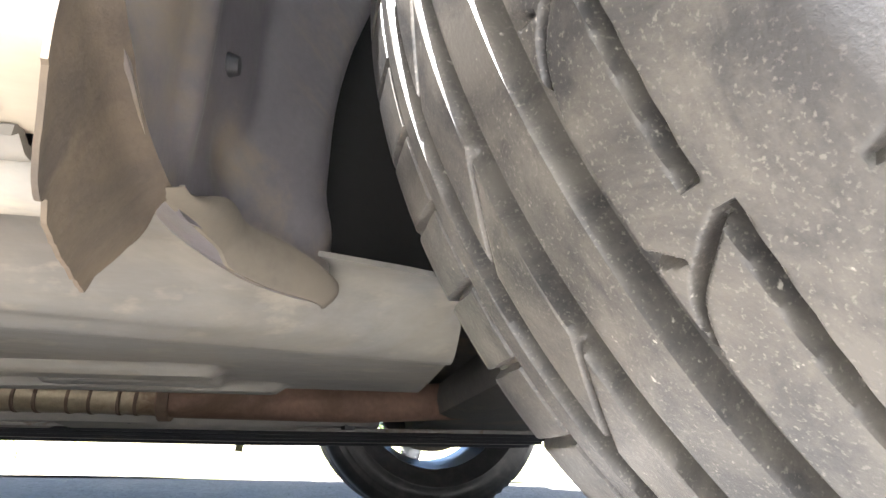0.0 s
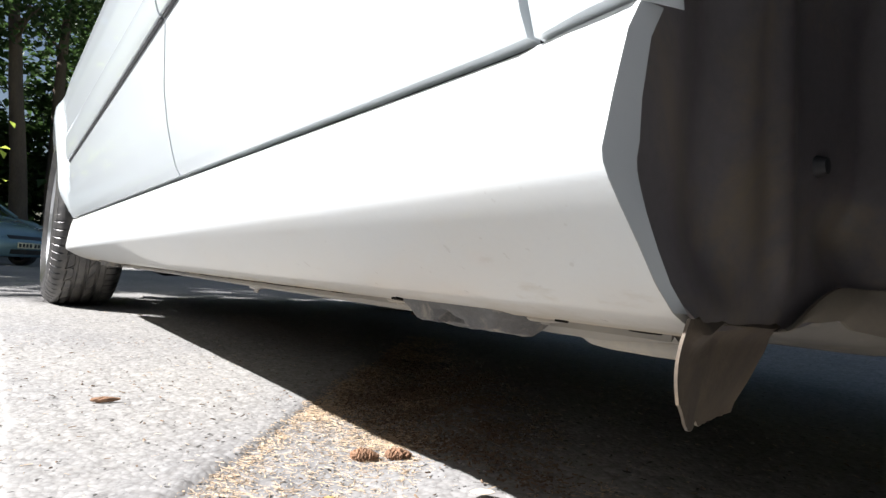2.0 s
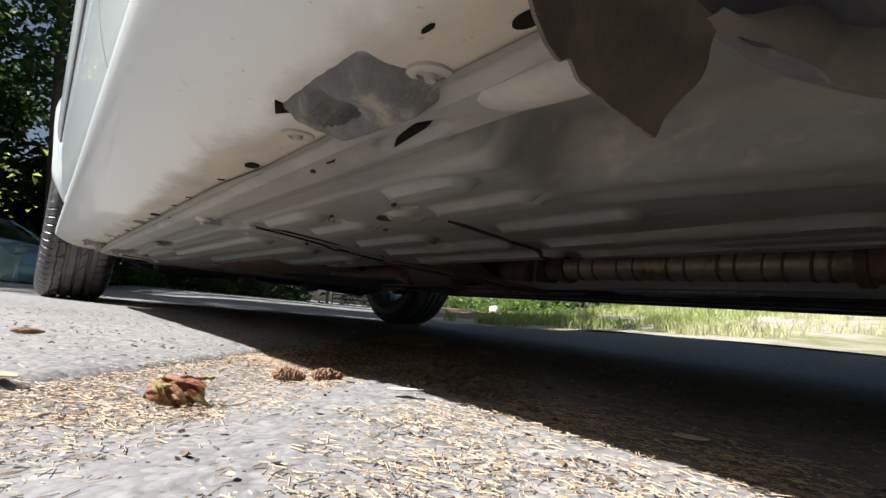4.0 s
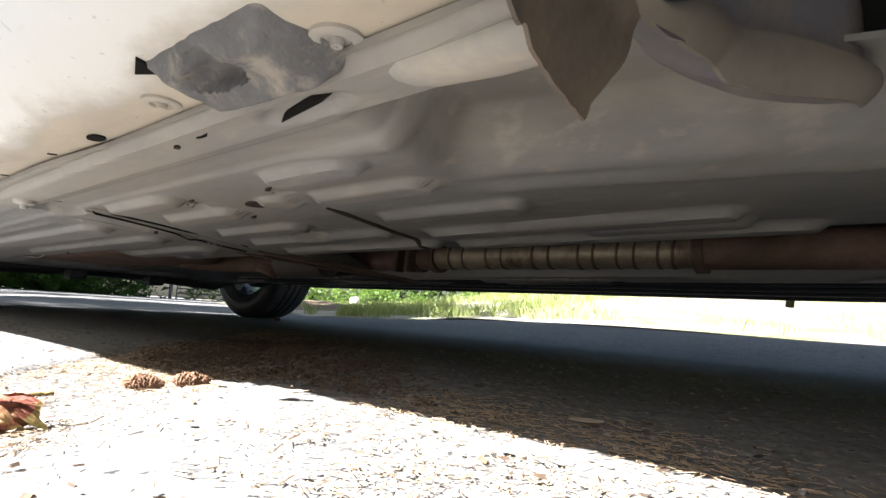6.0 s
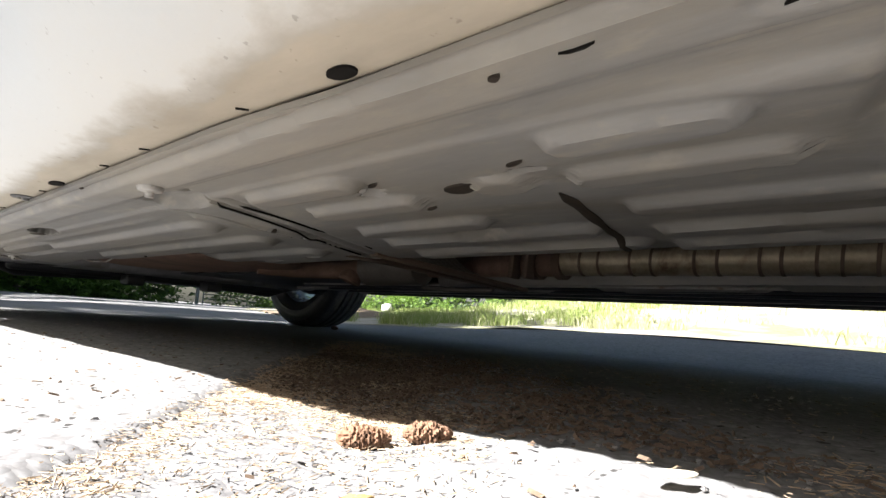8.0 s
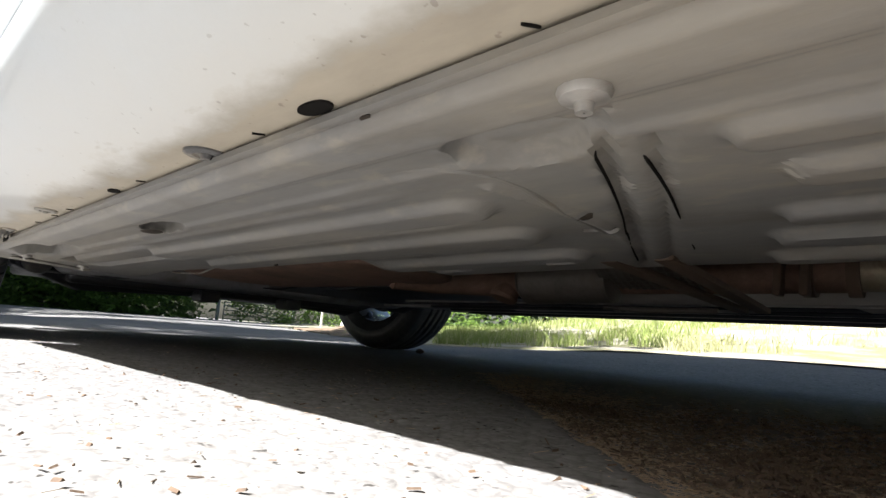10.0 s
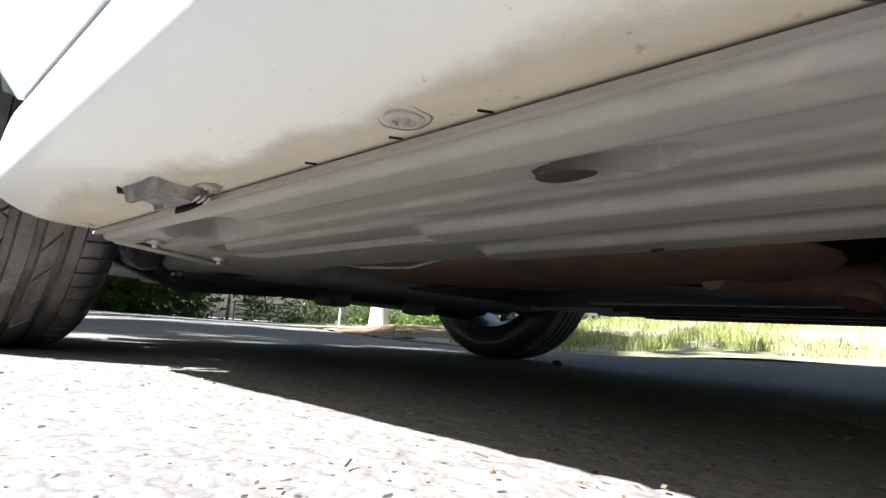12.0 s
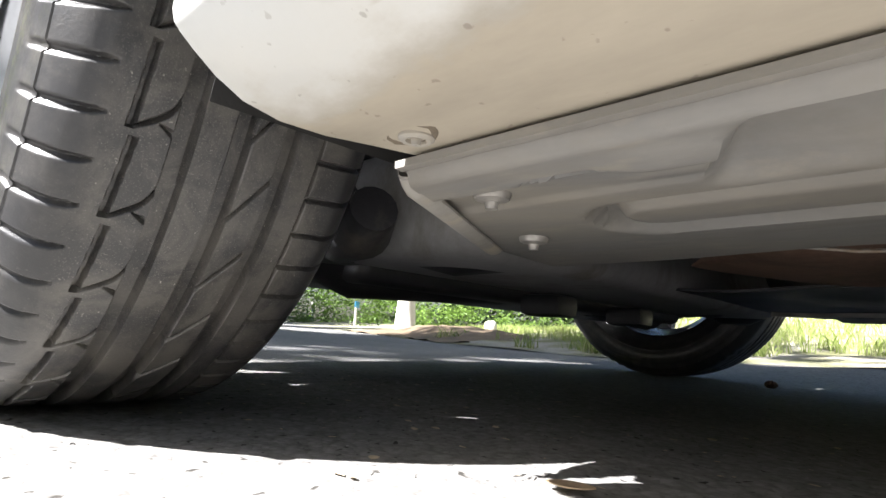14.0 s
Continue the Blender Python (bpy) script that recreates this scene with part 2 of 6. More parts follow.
def asphalt_material():
    m = bpy.data.materials.new("worn_asphalt")
    m.use_nodes = True
    nt = m.node_tree
    b = nt.nodes["Principled BSDF"]
    v = coords(nt)
    cell = voronoi(nt, 135, v)
    cell2 = voronoi(nt, 330, v)
    stone = ramp(nt, cell.outputs["Color"], [(0.0, (0.221, 0.220, 0.217)), (0.45, (0.258, 0.257, 0.253)), (1.0, (0.328, 0.326, 0.321))])
    grit = ramp(nt, cell2.outputs["Color"], [(0.0, (0.176, 0.175, 0.172)), (1.0, (0.279, 0.277, 0.274))])
    c = mixed(nt, ramp(nt, noise_tex(nt, 45, 3, 0.6, v), [(0.42, (0, 0, 0)), (0.6, (1, 1, 1))]), stone, grit)
    crack = ramp(nt, cell.outputs["Distance"], [(0.45, (1, 1, 1)), (0.80, (0.80, 0.79, 0.78))])
    c = mixed(nt, 1.0, c, crack, 'MULTIPLY')
    # dark specks stand in for the shade inside small pits
    pit_shade = ramp(nt, noise_tex(nt, 105, 2, 0.5, v), [(0.66, (0, 0, 0)), (0.70, (1, 1, 1))])
    c = mixed(nt, pit_shade, c, (0.061, 0.059, 0.056))
    patch = ramp(nt, noise_tex(nt, 1.3, 6, 0.6, v), [(0.35, (0.82, 0.82, 0.84)), (0.65, (1.12, 1.1, 1.06))])
    c = mixed(nt, 1.0, c, patch, 'MULTIPLY')
    litter = ramp(nt, noise_tex(nt, 5, 8, 0.75, v, 0.5), [(0.62, (0, 0, 0)), (0.72, (1, 1, 1))])
    c = mixed(nt, mixed(nt, 0.25, (0, 0, 0), litter), c, (0.17, 0.125, 0.085))
    # a long pale scrape beside the car
    xyz = nt.nodes.new("ShaderNodeSeparateXYZ")
    nt.links.new(v, xyz.inputs[0])
    wav = nt.nodes.new("ShaderNodeMath")
    wav.operation = 'MULTIPLY_ADD'
    nt.links.new(noise_tex(nt, 7, 3, 0.5, v), wav.inputs[0])
    wav.inputs[1].default_value = 0.05
    nt.links.new(xyz.outputs["Y"], wav.inputs[2])
    line = ramp(nt, wav.outputs[0], [(0.0855, (0, 0, 0)), (0.0895, (1, 1, 1)), (0.0945, (1, 1, 1)), (0.0985, (0, 0, 0))])
    along = nt.nodes.new("ShaderNodeMapRange")
    along.inputs["From Min"].default_value, along.inputs["From Max"].default_value = -1.3, -0.02
    nt.links.new(xyz.outputs["X"], along.inputs["Value"])
    part_of = ramp(nt, along.outputs["Result"], [(0.0, (0, 0, 0)), (0.1, (0.32, 0.32, 0.32)), (0.9, (0.38, 0.38, 0.38)), (1.0, (0, 0, 0))])
    c = mixed(nt, mixed(nt, 1.0, line, part_of, 'MULTIPLY'), c, (0.40, 0.393, 0.38))
    nt.links.new(c, b.inputs["Base Color"])
    b.inputs["Roughness"].default_value = 0.85
    b.inputs["Specular IOR Level"].default_value = 0.10
    bn = nt.nodes.new("ShaderNodeBump")
    bn.inputs["Strength"].default_value = 0.3
    bn.inputs["Distance"].default_value = 0.003
    nt.links.new(cell.outputs["Distance"], bn.inputs["Height"])
    bn.invert = True
    nt.links.new(bn.outputs["Normal"], b.inputs["Normal"])
    return m


ASPHALT = asphalt_material()
CHIP = material("loose_chipping", (0.25, 0.245, 0.235), 0.8, 0, 0.5, 60, 300, 0.2)
LITTER = material("dry_needles", (0.40, 0.30, 0.20), 0.8, 0, 0.55, 90, 300, 0.1)
FLANGE = material("dusty_liner_edge", (0.16, 0.14, 0.112), 0.75, 0, 0.2, 12, 160, 0.15, 120, dirt=(0.18, 0.155, 0.12), dirt_amount=0.5, dirt_scale=9)
SOIL = material("dry_soil", (0.20, 0.145, 0.095), 0.9, 0, 0.35, 5, 60, 0.6, 40, bump_dist=0.01)


def thin(m, share=0.4):
    """Lets light through a leaf."""
    nt = m.node_tree
    b = nt.nodes["Principled BSDF"]
    tr = nt.nodes.new("ShaderNodeBsdfTranslucent")
    nt.links.new(b.inputs["Base Color"].links[0].from_socket, tr.inputs["Color"])
    mx = nt.nodes.new("ShaderNodeMixShader")
    mx.inputs[0].default_value = share
    nt.links.new(b.outputs[0], mx.inputs[1])
    nt.links.new(tr.outputs[0], mx.inputs[2])
    nt.links.new(mx.outputs[0], nt.nodes["Material Output"].inputs["Surface"])
    return m


GRASS = material("grass_blades", (0.30, 0.37, 0.11), 0.6, 0, 0.35, 3, 20, 0)
LEAF = material("green_leaves", (0.15, 0.25, 0.05), 0.5, 0, 0.45, 2, 12, 0)
# Woodland leaves: the darker colour carries the shade deep in the woods.
LEAF_SHADED = material("shade_toned_leaves", (0.050, 0.092, 0.027), 0.55, 0, 0.45, 1.2, 9, 0)
# Near branches: the brighter colour carries the sunlight on them.
LEAF_BRIGHT = thin(material("sunlit_young_leaves", (0.47, 0.58, 0.10), 0.45, 0, 0.35, 4, 20, 0), 0.5)
thin(GRASS)
PALE_GRASS = thin(material("pale_grass", (0.52, 0.52, 0.28), 0.7, 0, 0.3, 3, 20, 0))
thin(LEAF, 0.5)
thin(LEAF_SHADED, 0.4)
BARK = material("bark", (0.11, 0.085, 0.065), 0.9, 0, 0.4, 4, 40, 0.6, 18, bump_dist=0.02, stretch=(1, 1, 0.25))
PALE_STONE = material("pale_stone", (0.55, 0.54, 0.50), 0.85, 0, 0.2, 6, 50, 0.4, 20, bump_dist=0.01)
GATE_WOOD = material("weathered_rail", (0.55, 0.54, 0.50), 0.8, 0, 0.2, 6, 60, 0.3)
BLUE_CAR = material("pale_blue_paint", (0.185, 0.30, 0.37), 0.25, 0.2, 0.03, 3, 300, 0.02, coat=0.7, rough_var=0.04)
SIGN_BLUE = material("blue_sign", (0.03, 0.22, 0.45), 0.4, 0, 0.05, 5, 60, 0)
PLATE = material("number_plate", (0.7, 0.66, 0.5), 0.4, 0, 0.05, 5, 60, 0)

# ---- helpers for meshes ----
def smooth(e0, e1, x):
    t = min(1.0, max(0.0, (x - e0) / (e1 - e0)))
    return t * t * (3 - 2 * t)


def part(name, bm, mat, parent=None, label="", shade=True):
    me = bpy.data.meshes.new(name)
    bm.normal_update()
    bm.to_mesh(me)
    bm.free()
    me.materials.append(mat)
    if shade:
        me.polygons.foreach_set("use_smooth", [True] * len(me.polygons))
        me.set_sharp_from_angle(angle=radians(35))
    ob = new(name, me)
    if parent is not None:
        ob.parent = parent
    if label:
        ob["label"] = label
    return ob


def mesh_part(name, verts, faces, mat, parent=None, label="", shade=True):
    me = bpy.data.meshes.new(name)
    me.from_pydata(verts, [], faces)
    me.validate()
    me.materials.append(mat)
    if shade:
        me.polygons.foreach_set("use_smooth", [True] * len(me.polygons))
        me.set_sharp_from_angle(angle=radians(40))
    ob = new(name, me)
    if parent is not None:
        ob.parent = parent
    if label:
        ob["label"] = label
    return ob


def empty(name, x=0, y=0, z=0):
    ob = new(name)
    ob.location = (x, y, z)
    return ob


def grid_faces(nu, nv, off=0, close_u=False):
    out = []
    for i in range(nu if close_u else nu - 1):
        for j in range(nv - 1):
            a, b = off + i * nv + j, off + ((i + 1) % nu) * nv + j
            out.append((a, b, b + 1, a + 1))
    return out


def sheet(name, fn, us, vs, mat, parent=None, thick=0.0, direction=(0, 0, 1), label="", flip=False):
    """A curved sheet fn(u, v) with a thickness and closed edges."""
    nu, nv = len(us), len(vs)
    top = [Vector(fn(u, v)) for u in us for v in vs]
    verts, faces = list(top), grid_faces(nu, nv)
    if thick:
        d = Vector(direction) * thick
        n = len(verts)
        verts += [p + d for p in top]
        faces += [tuple(reversed(f)) for f in grid_faces(nu, nv, n)]
        rim = [i * nv for i in range(nu)] + [(nu - 1) * nv + j for j in range(1, nv)]
        rim += [i * nv + nv - 1 for i in range(nu - 2, -1, -1)] + [j for j in range(nv - 2, 0, -1)]
        for a, b in zip(rim, rim[1:] + rim[:1]):
            faces.append((b, a, a + n, b + n))
    if flip:
        faces = [tuple(reversed(f)) for f in faces]
    return mesh_part(name, verts, faces, mat, parent, label)


def span(a, b, n):
    return [a + (b - a) * i / (n - 1) for i in range(n)]


def box_bm(size, center=(0, 0, 0), bevel=0.0, m=None, segments=2):
    bm = bmesh.new()
    bmesh.ops.create_cube(bm, size=1)
    bmesh.ops.scale(bm, vec=size, verts=bm.verts)
    if bevel:
        bmesh.ops.bevel(bm, geom=bm.edges[:], offset=bevel, segments=segments, affect='EDGES', profile=0.6)
    if m is not None:
        bmesh.ops.transform(bm, matrix=m, verts=bm.verts)
    bmesh.ops.translate(bm, vec=center, verts=bm.verts)
    return bm


def lathe(profile, segs, axis='Z'):
    """Verts and faces of a ring profile [(r, h)] turned about an axis."""
    verts, faces = [], []
    n = len(profile)
    for i in range(segs):
        a = 2 * math.pi * i / segs
        for r, h in profile:
            p = (r * math.cos(a), r * math.sin(a), h)
            verts.append(p if axis == 'Z' else (p[0], p[2], p[1]))
    return verts, grid_faces(segs, n, 0, True)


def tube(points, radius, segs=10):
    """Verts and faces of a round bar along points; radius: a number or one a point."""
    verts, faces = [], []
    pts = [Vector(p) for p in points]
    for i, p in enumerate(pts):
        d = (pts[min(i + 1, len(pts) - 1)] - pts[max(i - 1, 0)]).normalized()
        side = d.cross(Vector((0, 0, 1)))
        side = side.normalized() if side.length > 0.01 else Vector((1, 0, 0))
        up = side.cross(d)
        r = radius[i] if isinstance(radius, (list, tuple)) else radius
        for k in range(segs):
            a = 2 * math.pi * k / segs
            verts.append(p + side * (r * math.cos(a)) + up * (r * math.sin(a)))
    n = len(pts)
    for i in range(n - 1):
        for k in range(segs):
            a, b = i * segs + k, i * segs + (k + 1) % segs
            faces.append((a, b, b + segs, a + segs))
    faces.append(tuple(range(segs - 1, -1, -1)))
    faces.append(tuple((n - 1) * segs + k for k in range(segs)))
    return verts, faces


# ---- the ground ----
def height(x, y):
    """Large shape of the ground: level under the car, a verge that rises beyond it, a fall towards the far bend."""
    edge = 2.80 + 0.24 * max(0.0, min(1.4, -3.0 - x)) + 0.5 * max(0.0, -4.4 - x)
    d = y - edge
    z = 0.070 * smooth(-0.95, 0.0, d) * smooth(-3.2, -0.9, x) if x > -3.2 else 0.0
    z += 0.24 * smooth(0.1, 6.0, d) * smooth(-40, -25, x) + 0.34 * smooth(0.3, 6.0, d) * smooth(-6.5, -3.5, x)
    z -= 0.30 * smooth(-4.0, -15, x) * smooth(3.5, 0.5, y) * smooth(-30, -5, y)
    return z


def field(xs, ys, scale, seed):
    """Smooth value noise on a grid of places."""
    rng = np.random.RandomState(seed)
    table = rng.rand(256, 256)
    fx, fy = np.array(xs) * scale + 91.3, np.array(ys) * scale + 37.7
    ix, iy = np.floor(fx).astype(int), np.floor(fy).astype(int)
    tx, ty = fx - ix, fy - iy
    tx, ty = tx * tx * (3 - 2 * tx), ty * ty * (3 - 2 * ty)
    a = table[np.ix_(ix % 256, iy % 256)]
    b = table[np.ix_((ix + 1) % 256, iy % 256)]
    c = table[np.ix_(ix % 256, (iy + 1) % 256)]
    d = table[np.ix_((ix + 1) % 256, (iy + 1) % 256)]
    tx, ty = tx[:, None], ty[None, :]
    return (a * (1 - tx) + b * tx) * (1 - ty) + (c * (1 - tx) + d * tx) * ty


def graded(lo, hi, step, far, growth=1.13):
    out = list(np.arange(lo, hi + step / 2, step))
    s, x = step, out[-1]
    while x < far:
        s *= growth
        x += s
        out.append(x)
    s, x = step, out[0]
    head = []
    while x > -far:
        s *= growth
        x -= s
        head.append(x)
    return head[::-1] + out


def seam_offset(x, y):
    """Distance past the edge where the older, higher surfacing begins; dry litter lies along it."""
    return (x + 0.326) * 0.684 + (y - 0.403) * 0.729


def bed(x, y):
    """The trough along the edge and the higher surfacing beyond it."""
    d = seam_offset(x, y)
    k = smooth(1.5, 0.8, y) * smooth(0.62, 0.42, x) * smooth(-0.9, -0.3, y)
    d += 0.006 * noise.noise((x * 45, y * 45, 0)) + 0.012 * noise.noise((x * 11, y * 11, 4))
    return k * (-0.0065 * smooth(-0.005, 0.007, d) + 0.018 * smooth(0.12, 0.30, d))


gx, gy = graded(-2.3, 0.75, 0.0065, 420), graded(-0.25, 0.62, 0.0065, 420)
pits = field(gx, gy, 120, 1)
relief = -0.0036 * np.clip(pits - 0.74, 0, 1) / 0.26 - 0.0022 * np.clip(field(gx, gy, 62, 2) - 0.76, 0, 1) / 0.24
relief += (field(gx, gy, 150, 4) - 0.5) * 0.0008 + (field(gx, gy, 7, 3) - 0.5) * 0.003
old = np.clip(((np.array(gx)[:, None] + 0.326) * 0.684 + (np.array(gy)[None, :] - 0.403) * 0.729) / 0.012, 0, 1)
relief += old * (field(gx, gy, 60, 7) - 0.5) * 0.0025
near = np.clip(np.minimum.outer(np.clip((np.array(gx) + 3.2) / 0.6, 0, 1) * np.clip((1.6 - np.array(gx)) / 0.6, 0, 1),
                                np.clip((np.array(gy) + 1.0) / 0.6, 0, 1) * np.clip((1.3 - np.array(gy)) / 0.6, 0, 1)), 0, 1)
verts = []
for i, x in enumerate(gx):
    for j, y in enumerate(gy):
        verts.append((x, y, height(x, y) + bed(x, y) + relief[i, j] * near[i, j]))
ground = mesh_part("ground", verts, grid_faces(len(gx), len(gy)), ASPHALT)
tagged(ground, "worn grey asphalt road with coarse chippings", "road", kind="structure")

# ---- the silver car ----
MID = 1.04                      # the car's centre line
FRONT_AXLE, REAR_AXLE = 0.72, -2.07
R_TYRE = 0.316
car = empty("car", -0.7, MID, 0)
tagged(car, "pale silver-blue hatchback parked on asphalt, dusty underneath", "car")


def cpart(name, verts, faces, mat, label="", parent=None):
    """A part of the car given in world places."""
    o = mesh_part(name, [(p[0] + 0.7, p[1] - MID, p[2]) for p in verts], faces, mat, parent or car, label)
    return o


def csheet(name, fn, us, vs, mat, thick=0.0, direction=(0, 0, 1), label="", flip=False, parent=None):
    def local(u, v):
        p = fn(u, v)
        return (p[0] + 0.7, p[1] - MID, p[2])
    return sheet(name, local, us, vs, mat, parent or car, thick, direction, label, flip)


def pitch(x):
    """The body sits a little lower at its rear."""
    return 0.0125 * x


SIDE = [(0.1945, 0.714), (0.1955, 0.736), (0.1995, 0.756), (0.2075, 0.776), (0.219, 0.7945), (0.232, 0.811), (0.245, 0.825), (0.254, 0.8335), (0.2595, 0.8375), (0.264, 0.8388),
        (0.270, 0.8376), (0.285, 0.8330), (0.308, 0.8240), (0.3205, 0.8172)]
DOOR = [(0.3235, 0.8225), (0.3256, 0.8258), (0.332, 0.8278), (0.35, 0.8340), (0.385, 0.8430), (0.43, 0.851), (0.50, 0.856), (0.58, 0.864), (0.66, 0.868),
        (0.74, 0.862), (0.82, 0.848), (0.90, 0.826), (0.93, 0.812)]


def width_at(z, table):
    if z <= table[0][0]:
        return table[0][1]
    for (za, wa), (zb, wb) in zip(table, table[1:]):
        if z <= zb:
            t = (z - za) / (zb - za)
            return wa + (wb - wa) * t
    return table[-1][1]


def taper(x):
    """The body narrows towards both ends."""
    f = 0.0
    if x > 0.3:
        f = 0.16 * ((x - 0.3) / 1.15) ** 2.2
    if x < -1.9:
        f = 0.11 * ((-1.9 - x) / 0.8) ** 2
    return f


def side_point(x, z, s, table):
    """A place on the body's side; s = -1 on the near side, 1 on the far one."""
    return (x, MID + s * (width_at(z, table) - taper(x)), z + pitch(x))


def arch(x, r=0.378):
    """The height of the wheel openings over x, or 0."""
    for c in (FRONT_AXLE, REAR_AXLE):
        rr = r if c > 0 else r + 0.005
        d = abs(x - c)
        if d < rr:
            return R_TYRE + math.sqrt(rr * rr - d * d)
    return 0.0


def front_flare(x, z):
    """How far the body stands out beside the front wheel opening."""
    return 0.008 * smooth(0.265, 0.335, x) * smooth(0.264, 0.318, z)


def side_patch(name, xs, zlo, zhi, s, table, mat, label="", nz=14, thick=0.02):
    def fn(x, v):
        a, b = zlo(x), zhi(x)
        z = a + (b - a) * v
        p = side_point(x, z, s, table)
        edge = math.hypot(x - REAR_AXLE, p[2] - R_TYRE) - 0.387
        out = 0.016 * smooth(0.060, 0.004, edge) * smooth(0.34, 0.42, z)
        if x > 0.15:
            out += front_flare(min(x, 0.335), z) * smooth(0.14, 0.02, math.hypot(x - FRONT_AXLE, p[2] - R_TYRE) - 0.378)
        return (p[0], p[1] + s * out, p[2])
    return csheet(name, fn, xs, [v / (nz - 1) for v in range(nz)], mat, thick, (0, -s, 0), label, flip=s > 0)


def clustered(a, b, n):
    """Places from a to b, closer together near both ends."""
    return [a + (b - a) * (0.5 - 0.5 * math.cos(math.pi * i / (n - 1))) for i in range(n)]


def crease_fall(x, z):
    """How much the sill's crease runs down towards the rear wheel."""
    t = max(0.0, min(1.0, (0.34 - x) / 2.015))
    return 0.034 * t * max(0.0, min((z - 0.1945) / 0.067, (0.3205 - z) / 0.059))


BELT = 0.93
def rub_lo(x):
    return 0.517 + 0.034 * (x + 0.43)


def rub_hi(x):
    return 0.571 + 0.010 * (x + 0.43)


for s in (-1, 1):
    for x0, x1 in ((0.270, -0.318), (-0.325, -1.50)):
        csheet("side_moulding", lambda x, v, s=s: (x, MID + s * (width_at(rub_lo(x) + (rub_hi(x) - rub_lo(x)) * v, DOOR) - taper(x) + 0.011 * math.sin(math.pi * (0.08 + 0.84 * v)) ** 0.4),
               rub_lo(x) + (rub_hi(x) - rub_lo(x)) * v + pitch(x)), span(x0, x1, 30), [i / 10 for i in range(11)], PAINT, 0.012, (0, -s, 0), "body-coloured side moulding", flip=s > 0)
        # Dark strip that paints the shade under the moulding's lower edge.
        csheet("moulding_shade", lambda x, v, s=s: (x, MID + s * (width_at(rub_lo(x), DOOR) - taper(x) + 0.003), rub_lo(x) - 0.004 + 0.006 * v + pitch(x)), span(x0, x1, 20), [0, 1], SEAL_SHADE, 0.004, (0, -s, 0), flip=s > 0)
    # One dark sheet: the seal below, the dark behind the shut lines above.
    csheet("seal_and_gap_shade", lambda x, v, s=s: (x, MID + s * (width_at(0.30 + 0.63 * v, SIDE if v < 0.02 else DOOR) - taper(x) - 0.018), 0.30 + 0.63 * v + pitch(x)),
           span(0.30, -1.62, 40), [0, 0.02, 0.04, 0.08, 0.2, 0.4, 0.6, 0.8, 1.0], SEAL_SHADE, 0.01, (0, -s, 0), "black rubber door seal and dark backing of the shut lines", flip=s > 0)
for s in (-1, 1):
    side_patch("front_door", span(0.284, -0.318, 22), lambda x: 0.3235, lambda x: BELT, s, DOOR, PAINT, nz=60, thick=0.009)
    side_patch("rear_door", clustered(-0.323, -1.93, 40), lambda x: max(0.3235, arch(x, 0.387)), lambda x: BELT, s, DOOR, PAINT, nz=60, thick=0.009)
    side_patch("front_wing", clustered(1.10, 0.289, 46), lambda x: max(0.322, arch(x)), lambda x: BELT - 0.16 * smooth(0.3, 1.3, x), s, DOOR, PAINT, nz=24)
    side_patch("rear_quarter", clustered(-1.935, -2.62, 36), lambda x: max(0.322, arch(x)), lambda x: BELT, s, DOOR, PAINT, nz=24)

    def sill_fn(x, v, s=s):
        z, w = SIDE[v]
        k = crease_fall(x, z)
        flare = 0.009 * smooth(-0.15, 0.06, x) if v == 0 else 0.0
        return (x, MID + s * (w - taper(x) - 0.30 * k - flare + front_flare(x, z)), z + pitch(x) - k)
    def sill_end(u, v, s=s):
        """The sill runs between the two wheel openings, its rear end rounded in."""
        z, w = SIDE[v]
        xf = 0.338 + 0.055 * max(0.0, z - 0.262) - 0.006 * smooth(0.24, 0.2, z) - 0.016 * smooth(0.757, 0.742, w)
        xr = REAR_AXLE + math.sqrt(max(0, 0.392 ** 2 - (R_TYRE - z - pitch(-1.7)) ** 2)) + 0.045 * smooth(0.80, 0.71, w) - 0.004 * smooth(0.205, 0.235, z)
        return sill_fn(xf + (xr - xf) * u, v)
    csheet("sill", sill_end, [i / 60 for i in range(61)], range(len(SIDE)), SILL_PAINT_LIT, 0.006, (0, -s, 0.3), "pale silver sill, dusty along its lower edge", flip=s > 0)


# bonnet, screens, roof and tail
def roof_fn(u, v):
    """u along the car from the bonnet's front to the tail, v across."""
    x, z, w = u
    a = (v - 0.5) * 2
    return (x, MID + a * w, z + 0.05 * (1 - a * a) + pitch(x))


cross = [i / 12 for i in range(13)]
csheet("bonnet", roof_fn, [(1.30, 0.66, 0.62), (1.20, 0.74, 0.68), (1.0, 0.80, 0.73), (0.7, 0.85, 0.76), (0.35, 0.90, 0.78), (0.15, 0.925, 0.78)], cross, PAINT, 0.02, (0, 0, -1), flip=True)
csheet("windscreen", roof_fn, [(0.14, 0.93, 0.78), (-0.1, 1.08, 0.71), (-0.35, 1.24, 0.63), (-0.5, 1.32, 0.60)], cross, GLASS, 0.006, (0, 0, -1), flip=True)
csheet("roof", roof_fn, [(-0.51, 1.325, 0.60), (-0.8, 1.375, 0.585), (-1.3, 1.385, 0.58), (-1.8, 1.35, 0.57), (-2.15, 1.29, 0.56)], cross, PAINT, 0.03, (0, 0, -1), flip=True)
csheet("rear_window", roof_fn, [(-2.16, 1.28, 0.56), (-2.35, 1.12, 0.62), (-2.5, 0.95, 0.68)], cross, GLASS, 0.006, (-0.3, 0, -1), flip=True)
